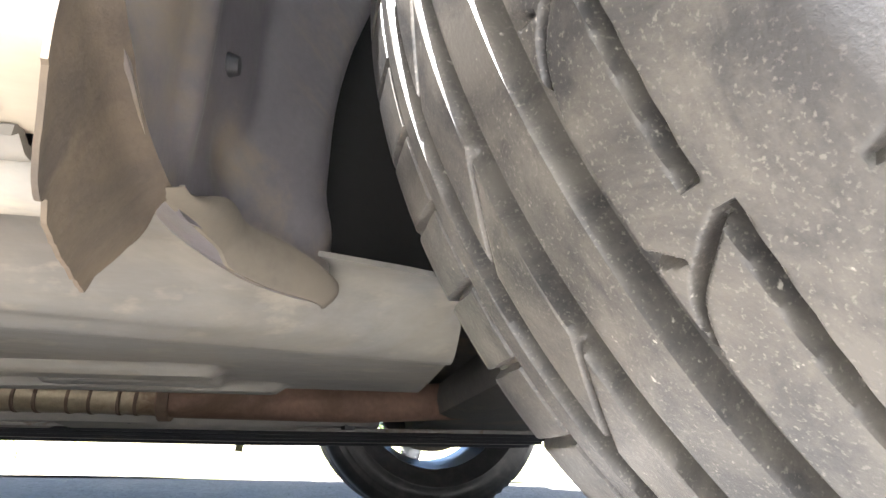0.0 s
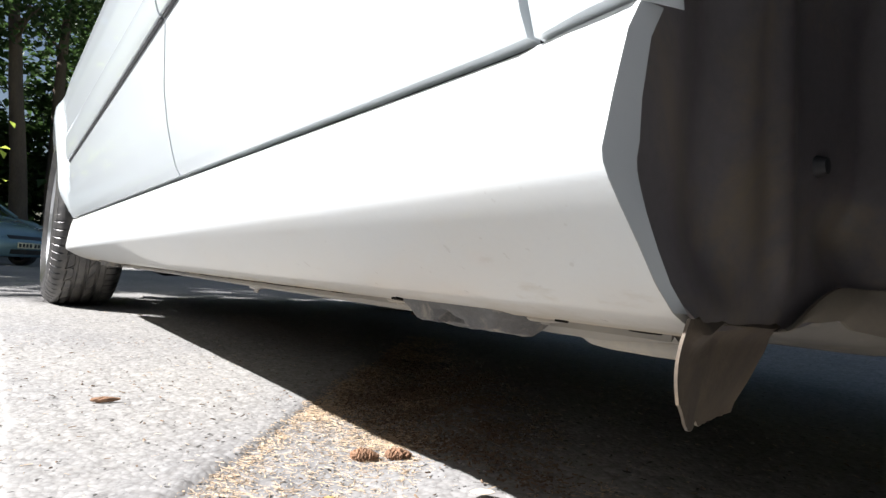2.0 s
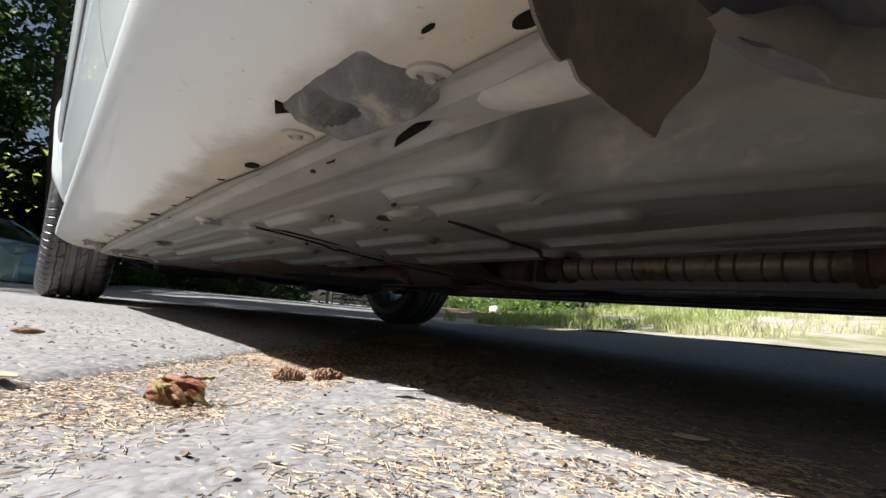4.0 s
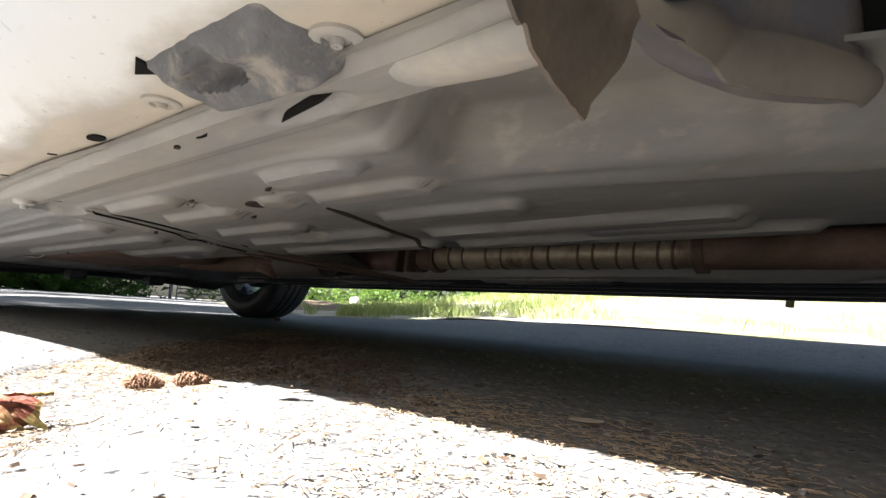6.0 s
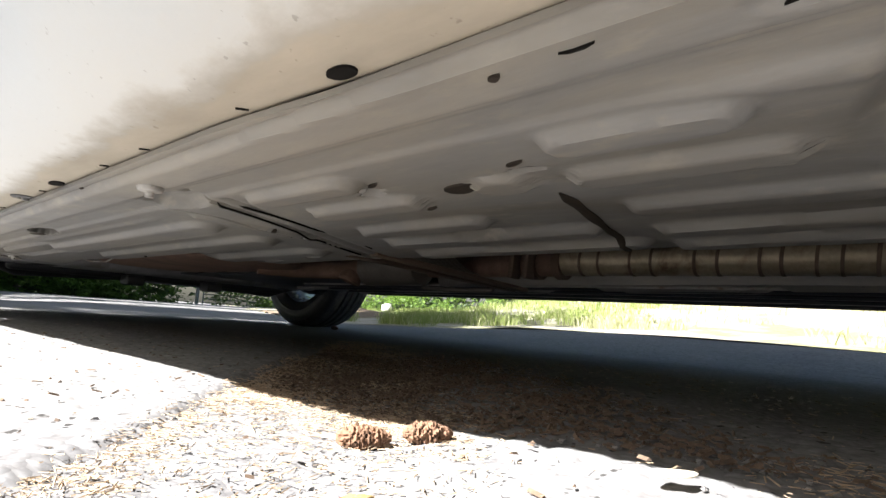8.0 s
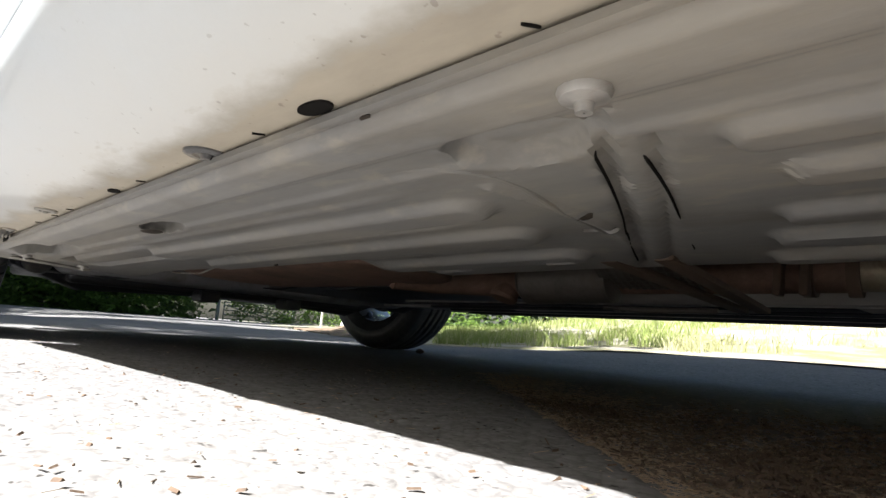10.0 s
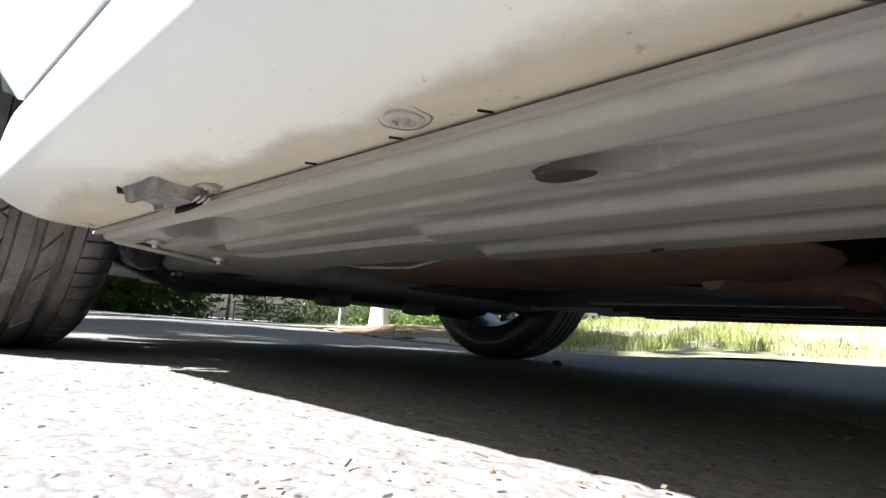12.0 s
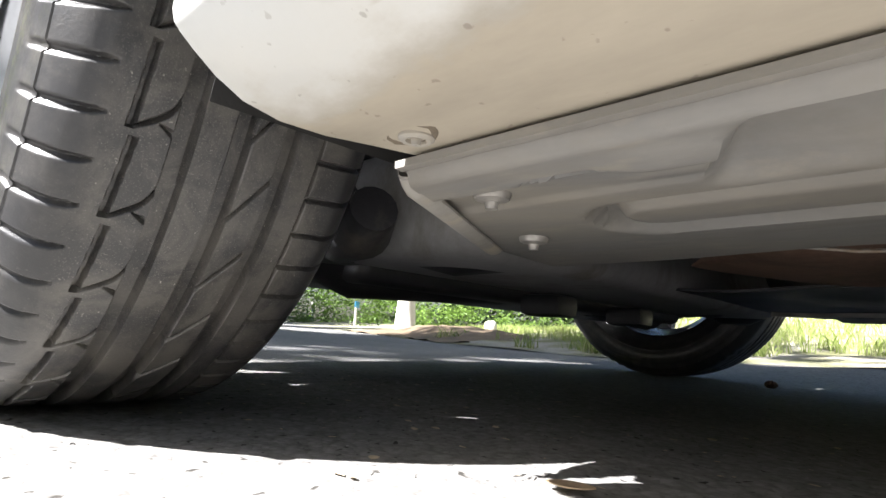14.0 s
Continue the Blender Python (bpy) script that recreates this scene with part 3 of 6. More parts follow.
csheet("tailgate", roof_fn, [(-2.505, 0.94, 0.69), (-2.58, 0.80, 0.72), (-2.62, 0.6, 0.74), (-2.62, 0.50, 0.74)], cross, PAINT, 0.02, (0.6, 0, -1), flip=True)


def bumper_fn(c, front):
    def fn(u, v):
        a = -1 + 2 * u
        z, out = v
        bulge = 0.16 * (1 - abs(a) ** 3) + out
        w = 0.70 if front else 0.745
        return (c + (bulge if front else -bulge), MID + a * w, z + pitch(c))
    return fn


csheet("front_bumper", bumper_fn(1.10, True), [i / 24 for i in range(25)], [(0.18, 0.0), (0.22, 0.05), (0.34, 0.09), (0.5, 0.10), (0.6, 0.06), (0.66, 0.02)], PAINT, 0.02, (-1, 0, 0))
csheet("rear_bumper", bumper_fn(-2.50, False), [i / 24 for i in range(25)], [(0.22, -0.05), (0.28, 0.0), (0.42, 0.03), (0.56, 0.02), (0.6, -0.02)], PAINT, 0.02, (1, 0, 0), flip=True)
for s in (-1, 1):
    def pillar(u, v, s=s):
        x = 0.10 - 2.3 * u
        z0, z1 = BELT, min(1.33, 0.95 + (0.12 - x) * 0.62, 1.36 - max(0, -x - 1.9) * 0.9)
        z1 = max(z0 + 0.01, z1)
        w0 = 0.812 - taper(x)
        w1 = w0 - (z1 - z0) * 0.52
        return (x, MID + s * (w0 + (w1 - w0) * v), z0 + (z1 - z0) * v + pitch(x))
    csheet("side_window", pillar, [i / 40 for i in range(41)], [0, 0.25, 0.5, 0.75, 1.0], GLASS, 0.005, (0, -s, 0), flip=s > 0)


# wheels
REAR_TREAD = (10.0, ((-0.0335, 0.0058), (-0.0010, 0.0056), (0.0315, 0.0052)), 0.0)       # angle between blocks; main grooves and their half widths; shift of the side blocks
FRONT_TREAD = (360.0 / 31, ((-0.0225, 0.0052), (0.0090, 0.0050), (0.0390, 0.0046)), 0.011)


def cutting(dist, half, deep, worn=1.0):
    """Depth of a groove with slightly worn edges at a distance from its middle line."""
    return deep * smooth(half + 0.0010 * worn, half - 0.0008 * worn, dist)


def tread(phi, w, kind):
    """Depth of the tread's grooves and sipes at an angle (degrees) and place across (metres, outer side negative)."""
    m = R_TYRE * math.pi / 180
    wob = 0.00015 * math.sin(phi * 0.3)
    step, lines, shift = kind
    d = cutting(abs(w - 0.0545 - wob), 0.0006, 0.004)
    for mid, half in lines:
        d = max(d, cutting(abs(w - mid - wob), half, 0.0088))
    p = phi % step
    f = step / 10
    c = w - shift
    if -0.068 < c < -0.053:
        k = max(0.0, max(-p, p - 8.7 * f)) * m
        d = max(d, cutting(max(abs(c + 0.0625 - 0.00035 * p), k), 0.0018, 0.0060))
    if -0.0622 < c < -0.0390:
        q = (c + 0.0622) / 0.0232
        slope = (2.9 + 18.4 * q ** 7) / 0.0232 * m
        h = abs(p - 2.9 * q - 2.3 * q ** 8) * m / math.sqrt(1 + slope * slope)
        d = max(d, cutting(h, 0.0002 + 0.0008 * math.sin(math.pi * q), 0.0055))
    edge = lines[0][0] - lines[0][1]
    if edge - 0.009 < w < edge + 0.002:
        h = abs(p - 0.3 * f + (w - edge) * 90)
        d = max(d, cutting(min(h, step - h) * m, 0.0014 * smooth(edge - 0.009, edge - 0.002, w), 0.004))
    if w < -0.075:
        h = (p - 0.7 - 30 * (w + 0.079)) % (step / 2)
        h = min(h, step / 2 - h) * m
        d = max(d, cutting(h, (0.0012 + 0.0009 * smooth(-0.078, -0.1, w)) * smooth(-0.0755, -0.081, w), 0.0042, 1.9))
    if w > 0.0550:
        h = (p - 2.0 - 8 * (w - 0.054)) % (step / 2)
        h = min(h, step / 2 - h) * m
        d = max(d, cutting(h, 0.0014, 0.0045))
    a, b = lines[1][0] + lines[1][1], lines[2][0] - lines[2][1]
    if a < w < b:
        q = (2.1 + (w - a) / (b - a) * 6.4) % step
        h = abs(p - q)
        d = max(d, cutting(min(h, step - h) * m * 0.55, 0.0008, 0.004))
    return d


def wheel(x, y, s, turn=0.0, fine=None, steer=0.0, kind=REAR_TREAD):
    """A wheel whose outer side faces s in y. turn: by how much the tread is rolled on; fine: the sector of angles that has the full tread."""
    w = empty("wheel")
    w.parent = car
    w.matrix_basis = Matrix.Translation((x + 0.7, y - MID, R_TYRE)) @ Matrix.Rotation(radians(steer), 4, 'Z')
    w["label"] = "road wheel with a dusty black tyre and alloy rim"
    hw = 0.1025
    angles, a = [], 0.0
    while a < 359.7:
        angles.append(a)
        a += fine[2] if fine and fine[0] <= a <= fine[1] else 2.4
    ws = [-0.104 + 0.208 * i / fine[3] for i in range(fine[3] + 1)] if fine else [-0.104 + 0.208 * i / 52 for i in range(53)]
    side = [(0.293, 0.1048), (0.288, 0.1062), (0.284, 0.1076), (0.280, 0.1088), (0.2785, 0.1098), (0.275, 0.1098), (0.2735, 0.1106), (0.262, 0.1115), (0.250, 0.1110), (0.2485, 0.1120), (0.245, 0.1120), (0.2435, 0.1105),
            (0.235, 0.107), (0.222, 0.098), (0.212, 0.092), (0.205, 0.090)]
    verts = []
    for phi in angles:
        c, n = math.cos(radians(phi)), math.sin(radians(phi))
        notch = [(r, h - 0.6 * tread(phi - turn, -0.103, kind) * smooth(0.276, 0.284, r)) for r, h in side]
        ring = [(r, -h) for r, h in reversed(notch)]
        for k in ws:
            r = R_TYRE - 0.003 * (k / hw) ** 2 - 0.019 * max(0.0, (abs(k) - 0.078) / 0.0255) ** 2
            ring.append((r - tread(phi - turn, k, kind), k))
        ring += side
        verts += [(r * c, -s * k, r * n) for r, k in ring]
    mesh_part("tyre", verts, grid_faces(len(angles), len(ws) + 2 * len(side), 0, True), RUBBER, w, "dusty black tyre with worn tread")
    v, f = lathe([(0.203, -0.085), (0.198, -0.07), (0.186, -0.05), (0.180, 0.03), (0.190, 0.074), (0.202, 0.086), (0.212, 0.092), (0.214, 0.096), (0.206, 0.097), (0.196, 0.088)], 72, 'Y')
    mesh_part("rim", [(p[0], s * p[1], p[2]) for p in v], f, ALLOY, w)
    for k in range(5):
        bm = box_bm((0.155, 0.026, 0.062), (0.112, 0.058 * s, 0), 0.009)
        for q in bm.verts:
            q.co.z *= 1.25 - 3.0 * (q.co.x - 0.04)
        bmesh.ops.rotate(bm, cent=(0, 0, 0), matrix=Matrix.Rotation(2 * math.pi * k / 5 + 0.5, 3, 'Y'), verts=bm.verts)
        part("spoke", bm, ALLOY, w)
    v, f = lathe([(0.001, 0.078), (0.05, 0.075), (0.062, 0.06), (0.065, -0.03), (0.160, -0.032), (0.160, -0.046), (0.07, -0.05), (0.066, -0.09), (0.001, -0.095)], 40, 'Y')
    mesh_part("hub", [(p[0], s * p[1], p[2]) for p in v], f, TUNNEL, w, "dark hub and brake disc")
    return w


wheel(0.7221, 0.3170, -1, 4.25, (120, 264, 0.14, 310), steer=5.8, kind=FRONT_TREAD)
wheel(REAR_AXLE, 0.290, -1, 5.3, (285, 359.8, 0.16, 280))
wheel(0.665, 2 * MID - 0.335, 1, steer=5.8)
wheel(REAR_AXLE - 0.058, 2 * MID - 0.290, 1)


# wheel opening lips and liners
def arch_ring(cx, r, a0, a1, n):
    return [(cx + r * math.cos(radians(a)), R_TYRE + r * math.sin(radians(a))) for a in span(a0, a1, n)]


for s in (-1, 1):
    for cx, r, a0, a1 in ((FRONT_AXLE, 0.378, 179, 10), (REAR_AXLE, 0.383, 170, 1)):
        ring = arch_ring(cx, r, a0, a1, 60)

        def lip(u, v, s=s, ring=ring, cx=cx):
            x, z = ring[u]
            table = DOOR if z > 0.32 else SIDE
            y = width_at(z - pitch(x), table) - taper(x) + (0.016 * smooth(0.34, 0.42, z) if cx == REAR_AXLE else 0.008)
            k = 1 - 0.02 * v
            return (cx + (x - cx) * k, MID + s * (y - 0.001 - 0.017 * v), R_TYRE + (z - R_TYRE) * k)
        csheet("arch_lip", lip, range(60), [0, 0.25, 0.5, 0.75, 1.0], PAINT, 0.003, (0, -s * 0.5, 0.0), flip=s < 0)


for s in (-1, 1):
    csheet("sill_end", lambda u, v, s=s: (0.338 + 0.055 * max(0.0, SIDE[u][0] - 0.262) - 0.006 * smooth(0.24, 0.2, SIDE[u][0]) + 0.0015 * v,
                                           MID + s * (SIDE[u][1] + front_flare(0.338, SIDE[u][0]) - taper(0.338) - 0.001 - (0.008 + 0.010 * math.exp(-((SIDE[u][0] - 0.264) / 0.022) ** 2) + 0.003 * smooth(0.26, 0.30, SIDE[u][0])) * v), SIDE[u][0] + pitch(0.338)),
           range(3, len(SIDE)), [0, 0.5, 1.0], PAINT, 0.003, (-1, 0, 0), flip=s > 0)


def liner_x(y):
    return 0.3265 + 0.008 * smooth(0.40, 0.47, y) + 0.056 * smooth(0.465, 0.532, y)


def liner_low(y):
    return 0.2025 + 0.0055 * smooth(0.383, 0.43, y) + 0.002 * smooth(0.43, 0.465, y) - 0.006 * smooth(0.466, 0.477, y) - 0.004 * smooth(0.475, 0.50, y)


def bump(v, c, h):
    t = abs(v - c) / h
    return 0.0 if t > 1 else (1 - t * t) ** 2


def liner(s):
    """The wheel arch liner: flat behind the wheel, drawn forward at its inner side, curling over the wheel above."""
    ys = [i / 59 for i in range(60)]

    def fn(u, v):
        y = 0.236 + 0.297 * v
        low = max(0.203, liner_low(y) + 0.002)
        z = low + (0.735 - low) * u ** 1.6
        y += (1 - v) * max(0.0, MID - width_at(z, SIDE) + 0.016 - 0.236)
        x = liner_x(y) + 0.010 * smooth(0.262, 0.200, z) * smooth(0.37, 0.28, y)
        if z > 0.36:
            x += 0.41 - math.sqrt(max(0.0, 0.41 ** 2 - (z - 0.36) ** 2 * 1.18))
        # a soft hollow, a raised field round the rivet and a shallow dish
        x -= 0.010 * math.sin(math.pi * smooth(0.262, 0.35, y)) * smooth(0.21, 0.24, z)
        x += 0.006 * bump(y + 0.10 * (z - 0.25), 0.385, 0.022) * smooth(0.215, 0.25, z)
        x -= 0.007 * smooth(0.49, 0.515, y - 0.2 * (z - 0.25)) * smooth(0.25, 0.29, z)
        x += 0.0018 * smooth(0.055, 0.025, math.hypot((y - 0.435), (z - 0.315) * 0.8)) - 0.011 * math.exp(-((y - 0.455) / 0.026) ** 2 - ((z - 0.262) / 0.022) ** 2)
        return (x, y if s < 0 else 2 * MID - y, z)
    return csheet("wheel_arch_liner", fn, [i / 70 for i in range(71)], ys, LINER, 0.003, (-0.9, 0, 0.2), "dark plastic wheel arch liner with dried mud", flip=s < 0)


liner(-1)
liner(1)
def flange_fn(y, v):
    """Rolled, dusty lower edge of the liner, high behind the flap and low towards the inner side."""
    top = 0.2045 + 0.0265 * smooth(0.376, 0.450, y) - 0.0140 * smooth(0.485, 0.532, y)
    bot = liner_low(y)
    x = liner_x(y) + 0.0062 + 0.004 * math.sin(math.pi * (0.1 + 0.9 * v)) - 0.007 * v
    return (x, y, top + (bot - top) * v)


csheet("liner_closing", lambda y, v: (liner_x(y) - 0.002 - (liner_x(y) - 0.288) * v, y, max(0.203, liner_low(y) + 0.002) + 0.001 + (0.236 - liner_low(y)) * v ** 1.6), span(0.345, 0.535, 40), [i / 6 for i in range(7)], LINER, 0.002, (0, 0, 1), flip=True)
csheet("liner_flange", flange_fn, span(0.377, 0.5325, 90), [i / 10 for i in range(11)], FLANGE, 0.002, (-1, 0, 0), "dusty rolled lower edge of the liner", flip=True)
bm = bmesh.new()
bmesh.ops.create_cone(bm, segments=14, radius1=0.007, radius2=0.005, depth=0.006, cap_ends=True)
bmesh.ops.transform(bm, matrix=pose(0.3325 + 0.7, 0.423 - MID, 0.302, 0, 90, 0), verts=bm.verts)
part("liner_rivet", bm, BLACK, car)
for s in (-1, 1):
    csheet("rear_arch_liner", lambda a, y, s=s: (REAR_AXLE + (0.40 - 0.028 * smooth(45, 5, a)) * math.cos(radians(a)), y if s < 0 else 2 * MID - y, R_TYRE + (0.40 - 0.028 * smooth(45, 5, a)) * math.sin(radians(a))),
           span(-20, 188, 36), span(0.243, 0.56, 6), LINER_BLACK_BAY_SHADE, 0.003, (0, 0, 0.5), "black rear wheel arch liner", flip=s < 0)
    # Black wall added for the shaded opening to the engine bay.
    csheet("bay_shade_wall", lambda x, z, s=s: (x, 0.60 if s < 0 else 2 * MID - 0.60, z), [0.352, 1.10], [0.215, 0.74], LINER_BLACK_BAY_SHADE, 0.004, (0, -s, 0), flip=s < 0)


# mud flap behind the front wheel
def flap_fn(u, v):
    low = 0.1585 - 0.003 * u + 0.016 * smooth(0.35, 0.0, u) ** 2 + 0.0012 * noise.noise((u * 30, 0, 0)) + 0.004 * math.exp(-((u - 0.35) / 0.03) ** 2) + 0.012 * smooth(0.90, 1.0, u) ** 1.5
    top = 0.2105 + 0.008 * smooth(0.08, 0.35, u) - 0.006 * u
    z = top + (low - top) * v
    y = 0.263 + (0.114 + 0.016 * math.sin(math.pi * min(1.0, v * 1.1)) + 0.004 * v) * u + (0.002 * v - 0.005 * math.sin(math.pi * v)) * (1 - u) ** 3
    x = 0.341 - 0.016 * u - (0.004 + 0.012 * u) * v - 0.006 * math.sin(math.pi * u) * (1 - 0.4 * v) + 0.006 * math.exp(-((v - 0.14) / 0.10) ** 2) * smooth(0.0, 0.15, u) - 0.014 * smooth(0.14, 0.0, v) * smooth(0.12, 0.3, u)
    return (x, y, z)


csheet("mud_flap", flap_fn, [i / 48 for i in range(49)], [i / 20 for i in range(21)], FLAP, 0.0015, (-1, 0, 0), "torn, dusty rubber mud flap", flip=True)


# ---- underside ----
def flat_bump(v, c, h, e=0.35):
    t = abs(v - c) / h
    return smooth(1.0, 1 - e, t)


def inner_edge(x):
    return 0.812 - 0.19 * smooth(-0.865, -0.90, x) - 0.01 * math.sin(x * 7) + 0.02 * smooth(-1.45, -1.6, x)


def hollow(x, y, cx, cy, hx, hy):
    t = ((x - cx) / hx) ** 2 + ((y - cy) / hy) ** 2
    return smooth(1.0, 0.55, t)


def pressed(x, y, x0, x1, c, half, wall):
    """One for the flat of a long pressed rib with round ends, nought outside it."""
    if abs(y - c) > half:
        return 0.0
    return smooth(half, half - wall, math.hypot(max(0.0, x0 - x, x - x1), y - c))


def under(x, y):
    """Height of the underfloor cover over the plan, without the body's pitch."""
    z = 0.1885 - 0.0115 * smooth(0.42, 0.78, y)
    z -= 0.0045 * flat_bump(y, 0.357, 0.024) * smooth(0.30, 0.24, x)
    z += 0.004 * bump(y, 0.335, 0.005)
    z += 0.003 * flat_bump(y, 0.405, 0.020)
    for c, x0, x1 in ((0.445, -0.37, -0.215), (0.445, -0.03, 0.085), (0.513, -0.357, -0.20), (0.513, -0.046, 0.10), (0.600, -0.38, -0.19), (0.602, -0.042, 0.14), (0.667, -0.40, -0.10),
                      (0.690, -0.05, 0.30), (0.745, -0.42, -0.08), (0.765, -0.06, 0.35), (0.725, 0.14, 0.30)):
        z -= 0.0085 * pressed(x, y, x0 + 0.016, x1 - 0.016, c + 0.006, 0.021, 0.0095)
    for c, x0 in ((0.502, -0.568), (0.595, -0.579), (0.690, -0.582)):
        z -= 0.0085 * pressed(x, y, -1.22, x0 - 0.02, c, 0.027, 0.011)
    for c in (0.452, 0.548, 0.643):
        z -= 0.002 * flat_bump(y, c, 0.008) * smooth(-0.60, -0.66, x) * smooth(-1.35, -1.25, x)
    # raised bead that curves round the rear field
    q = -0.545 + 0.02 * math.sin((y - 0.47) * 12)
    if 0.46 < y < 0.70:
        z -= 0.004 * bump(x, q + 0.012, 0.008)
    # open joint between the two covers
    q = -0.418 - 0.36 * (y - 0.40) if y > 0.40 else -0.415
    if 0.395 < y < 0.78:
        z += 0.006 * smooth(0.008, 0.003, abs(x - q))
        if y > 0.43:
            z += 0.004 * smooth(0.007, 0.002, abs(x - q - 0.03))
    # wheelhouse bulge and tray at the front
    z += 0.040 * smooth(0.135, 0.185, x + 0.25 * (y - 0.42)) * smooth(0.535, 0.480, y - 0.22 * max(0.0, x - 0.17)) * smooth(0.372, 0.394, y)
    z -= 0.005 * bump(y, 0.560 + 0.18 * max(0.0, x - 0.17), 0.022) * smooth(0.10, 0.16, x)
    z -= 0.004 * bump(y - 0.15 * x, 0.415, 0.020) * smooth(0.02, 0.10, x) * smooth(0.20, 0.15, x)
    # hollows
    z += 0.005 * hollow(x, y, 0.147, 0.356, 0.042, 0.012)
    z += 0.024 * hollow(x, y, -1.005, 0.414, 0.050, 0.020) + 0.008 * hollow(x, y, -1.02, 0.413, 0.035, 0.018)
    z += 0.006 * hollow(x, y, -0.24, 0.655, 0.04, 0.014)
    z -= 0.006 * hollow(x, y, -0.105, 0.512, 0.03, 0.022)
    z += 0.016 * hollow(x, y, -0.475, 0.412, 0.050, 0.034)
    z += 0.010 * hollow(x, y, -0.845, 0.752, 0.05, 0.016)
    edge = x + 1.510 + 0.45 * (y - 0.35)
    z += 0.029 * smooth(-0.010, 0.012, edge) * smooth(0.17, 0.05, edge) * flat_bump(y, 0.392, 0.050, 0.5)
    z -= 0.004 * smooth(-0.075, -0.03, edge) * smooth(0.004, -0.012, edge) * flat_bump(y, 0.385, 0.040, 0.6)
    z += 0.012 * hollow(x, y, -1.600, 0.378, 0.030, 0.013)
    # a long channel with a round end and a raised middle
    dx = max(0.0, -1.605 - x)
    d = math.hypot(dx, y - 0.492)
    z += (0.012 * smooth(0.046, 0.036, d) - 0.011 * smooth(0.029, 0.018, d)) * smooth(-1.15, -1.30, x)
    for cx, cy in ((-0.228, 0.482), (-0.071, 0.492), (-0.235, 0.491), (-0.521, 0.606), (-0.62, 0.70), (-1.13, 0.56)):
        z += 0.010 * hollow(x, y, cx, cy, 0.016, 0.0045)
    return z + pitch(x)


def rear_edge(y):
    return -1.672 - 0.49 * max(0.0, min(0.215, y - 0.325)) + 0.01 * smooth(0.55, 0.8, y)


def front_edge(y):
    return 0.295 + 0.20 * smooth(0.48, 0.56, y)


def cover_fn(s):
    def fn(u, v):
        x = 0.40 + (-1.70 - 0.40) * u
        y0 = 0.3225 + 0.009 * smooth(-0.15, 0.06, x)
        y = y0 + (0.615 - y0) * v / 0.72 if v < 0.72 else 0.615 + (inner_edge(x) - 0.615) * (v - 0.72) / 0.28
        x = front_edge(y) + (rear_edge(y) - front_edge(y)) * u
        z = under(x, y)
        if v > 0.985:
            z += 0.02
        return (x, y if s < 0 else 2 * MID - y, z)
    return fn


csheet("underfloor_cover", cover_fn(-1), [i / 420 for i in range(421)], [i / 125 for i in range(126)], FLOOR_COVER, 0.004, (0, 0, 1), "grey-beige ribbed underfloor cover with road dust", flip=True)
csheet("underfloor_cover", cover_fn(1), [i / 100 for i in range(101)], [i / 60 for i in range(61)], FLOOR_COVER, 0.004, (0, 0, 1), "grey-beige ribbed underfloor cover with road dust")
csheet("floor_tunnel", lambda x, v: (x, 0.60 + 0.88 * v, 0.225 + 0.085 * math.sin(math.pi * v) ** 0.5 + pitch(x)), span(1.05, -2.45, 20), [i / 16 for i in range(17)], TUNNEL, 0.004, (0, 0, 1), "dark floor pan and tunnel", flip=True)
for s in (-1, 1):
    csheet("inner_sill", lambda x, z, s=s: (x, 0.335 if s < 0 else 2 * MID - 0.335, z + pitch(x)), span(0.26, -1.62, 8), [0.2, 0.34], TUNNEL, 0.004, (0, s * -1, 0), flip=s > 0)
csheet("floor_pan", lambda x, y: (x, y, 0.345), span(0.28, -1.66, 12), span(0.33, 1.75, 8), TUNNEL, 0.01, (0, 0, 1), flip=True)


def sill_z(x, y):
    return width_z(MID - y) + pitch(x)


def width_z(w):
    for (za, wa), (zb, wb) in zip(SIDE, SIDE[1:]):
        if wa <= w <= wb:
            return za + (zb - za) * (w - wa) / (wb - wa)
    return SIDE[0][0]


# jacking points
def lumpy_block(name, low, high, socket, deep, mat, label, seed):
    """A moulded block between four corners below and four above, with a worn surface and a socket pressed into its outer side."""
    def fn(u, v):
        """u round the block, v from its top down and in towards the middle of its bottom."""
        k = min(v / 0.55, 1.0)
        p = Vector((0, 0, 0))
        for o in (-0.022, -0.013, -0.004, 0.004, 0.013, 0.022):
            q = ((u + o) % 1.0) * 4
            i, t = int(q) % 4, q - int(q)
            p += Vector(high[i]).lerp(Vector(high[(i + 1) % 4]), t).lerp(Vector(low[i]).lerp(Vector(low[(i + 1) % 4]), t), k) / 6
        if v > 0.55:
            mid = (Vector(low[0]) + Vector(low[1]) + Vector(low[2]) + Vector(low[3])) / 4
            p = p.lerp(mid, (v - 0.55) / 0.45)
            p.z += 0.0025 * smooth(0.55, 0.95, v)
        n = Vector((noise.noise(p * 90 + Vector((seed, 0, 0))), noise.noise(p * 90 + Vector((0, seed, 0))), noise.noise(p * 90 + Vector((0, 0, seed)))))
        p += n * 0.0013 * min(1.0, v * 6)
        d = ((p.x - socket[0]) / socket[2]) ** 2 + ((p.y - socket[1]) / socket[3]) ** 2 + 0.4 * n.x
        p.z += deep * smooth(1.1, 0.5, d) * smooth(0.1, 0.3, v)
        p.y += 0.8 * deep * smooth(1.1, 0.5, d) * smooth(0.1, 0.3, v)
        return tuple(p)
    vs = [i / 26 for i in range(27)]
    us = [i / 72 for i in range(73)]
    return csheet(name, fn, us, vs, mat, 0, (0, 0, 0), label)


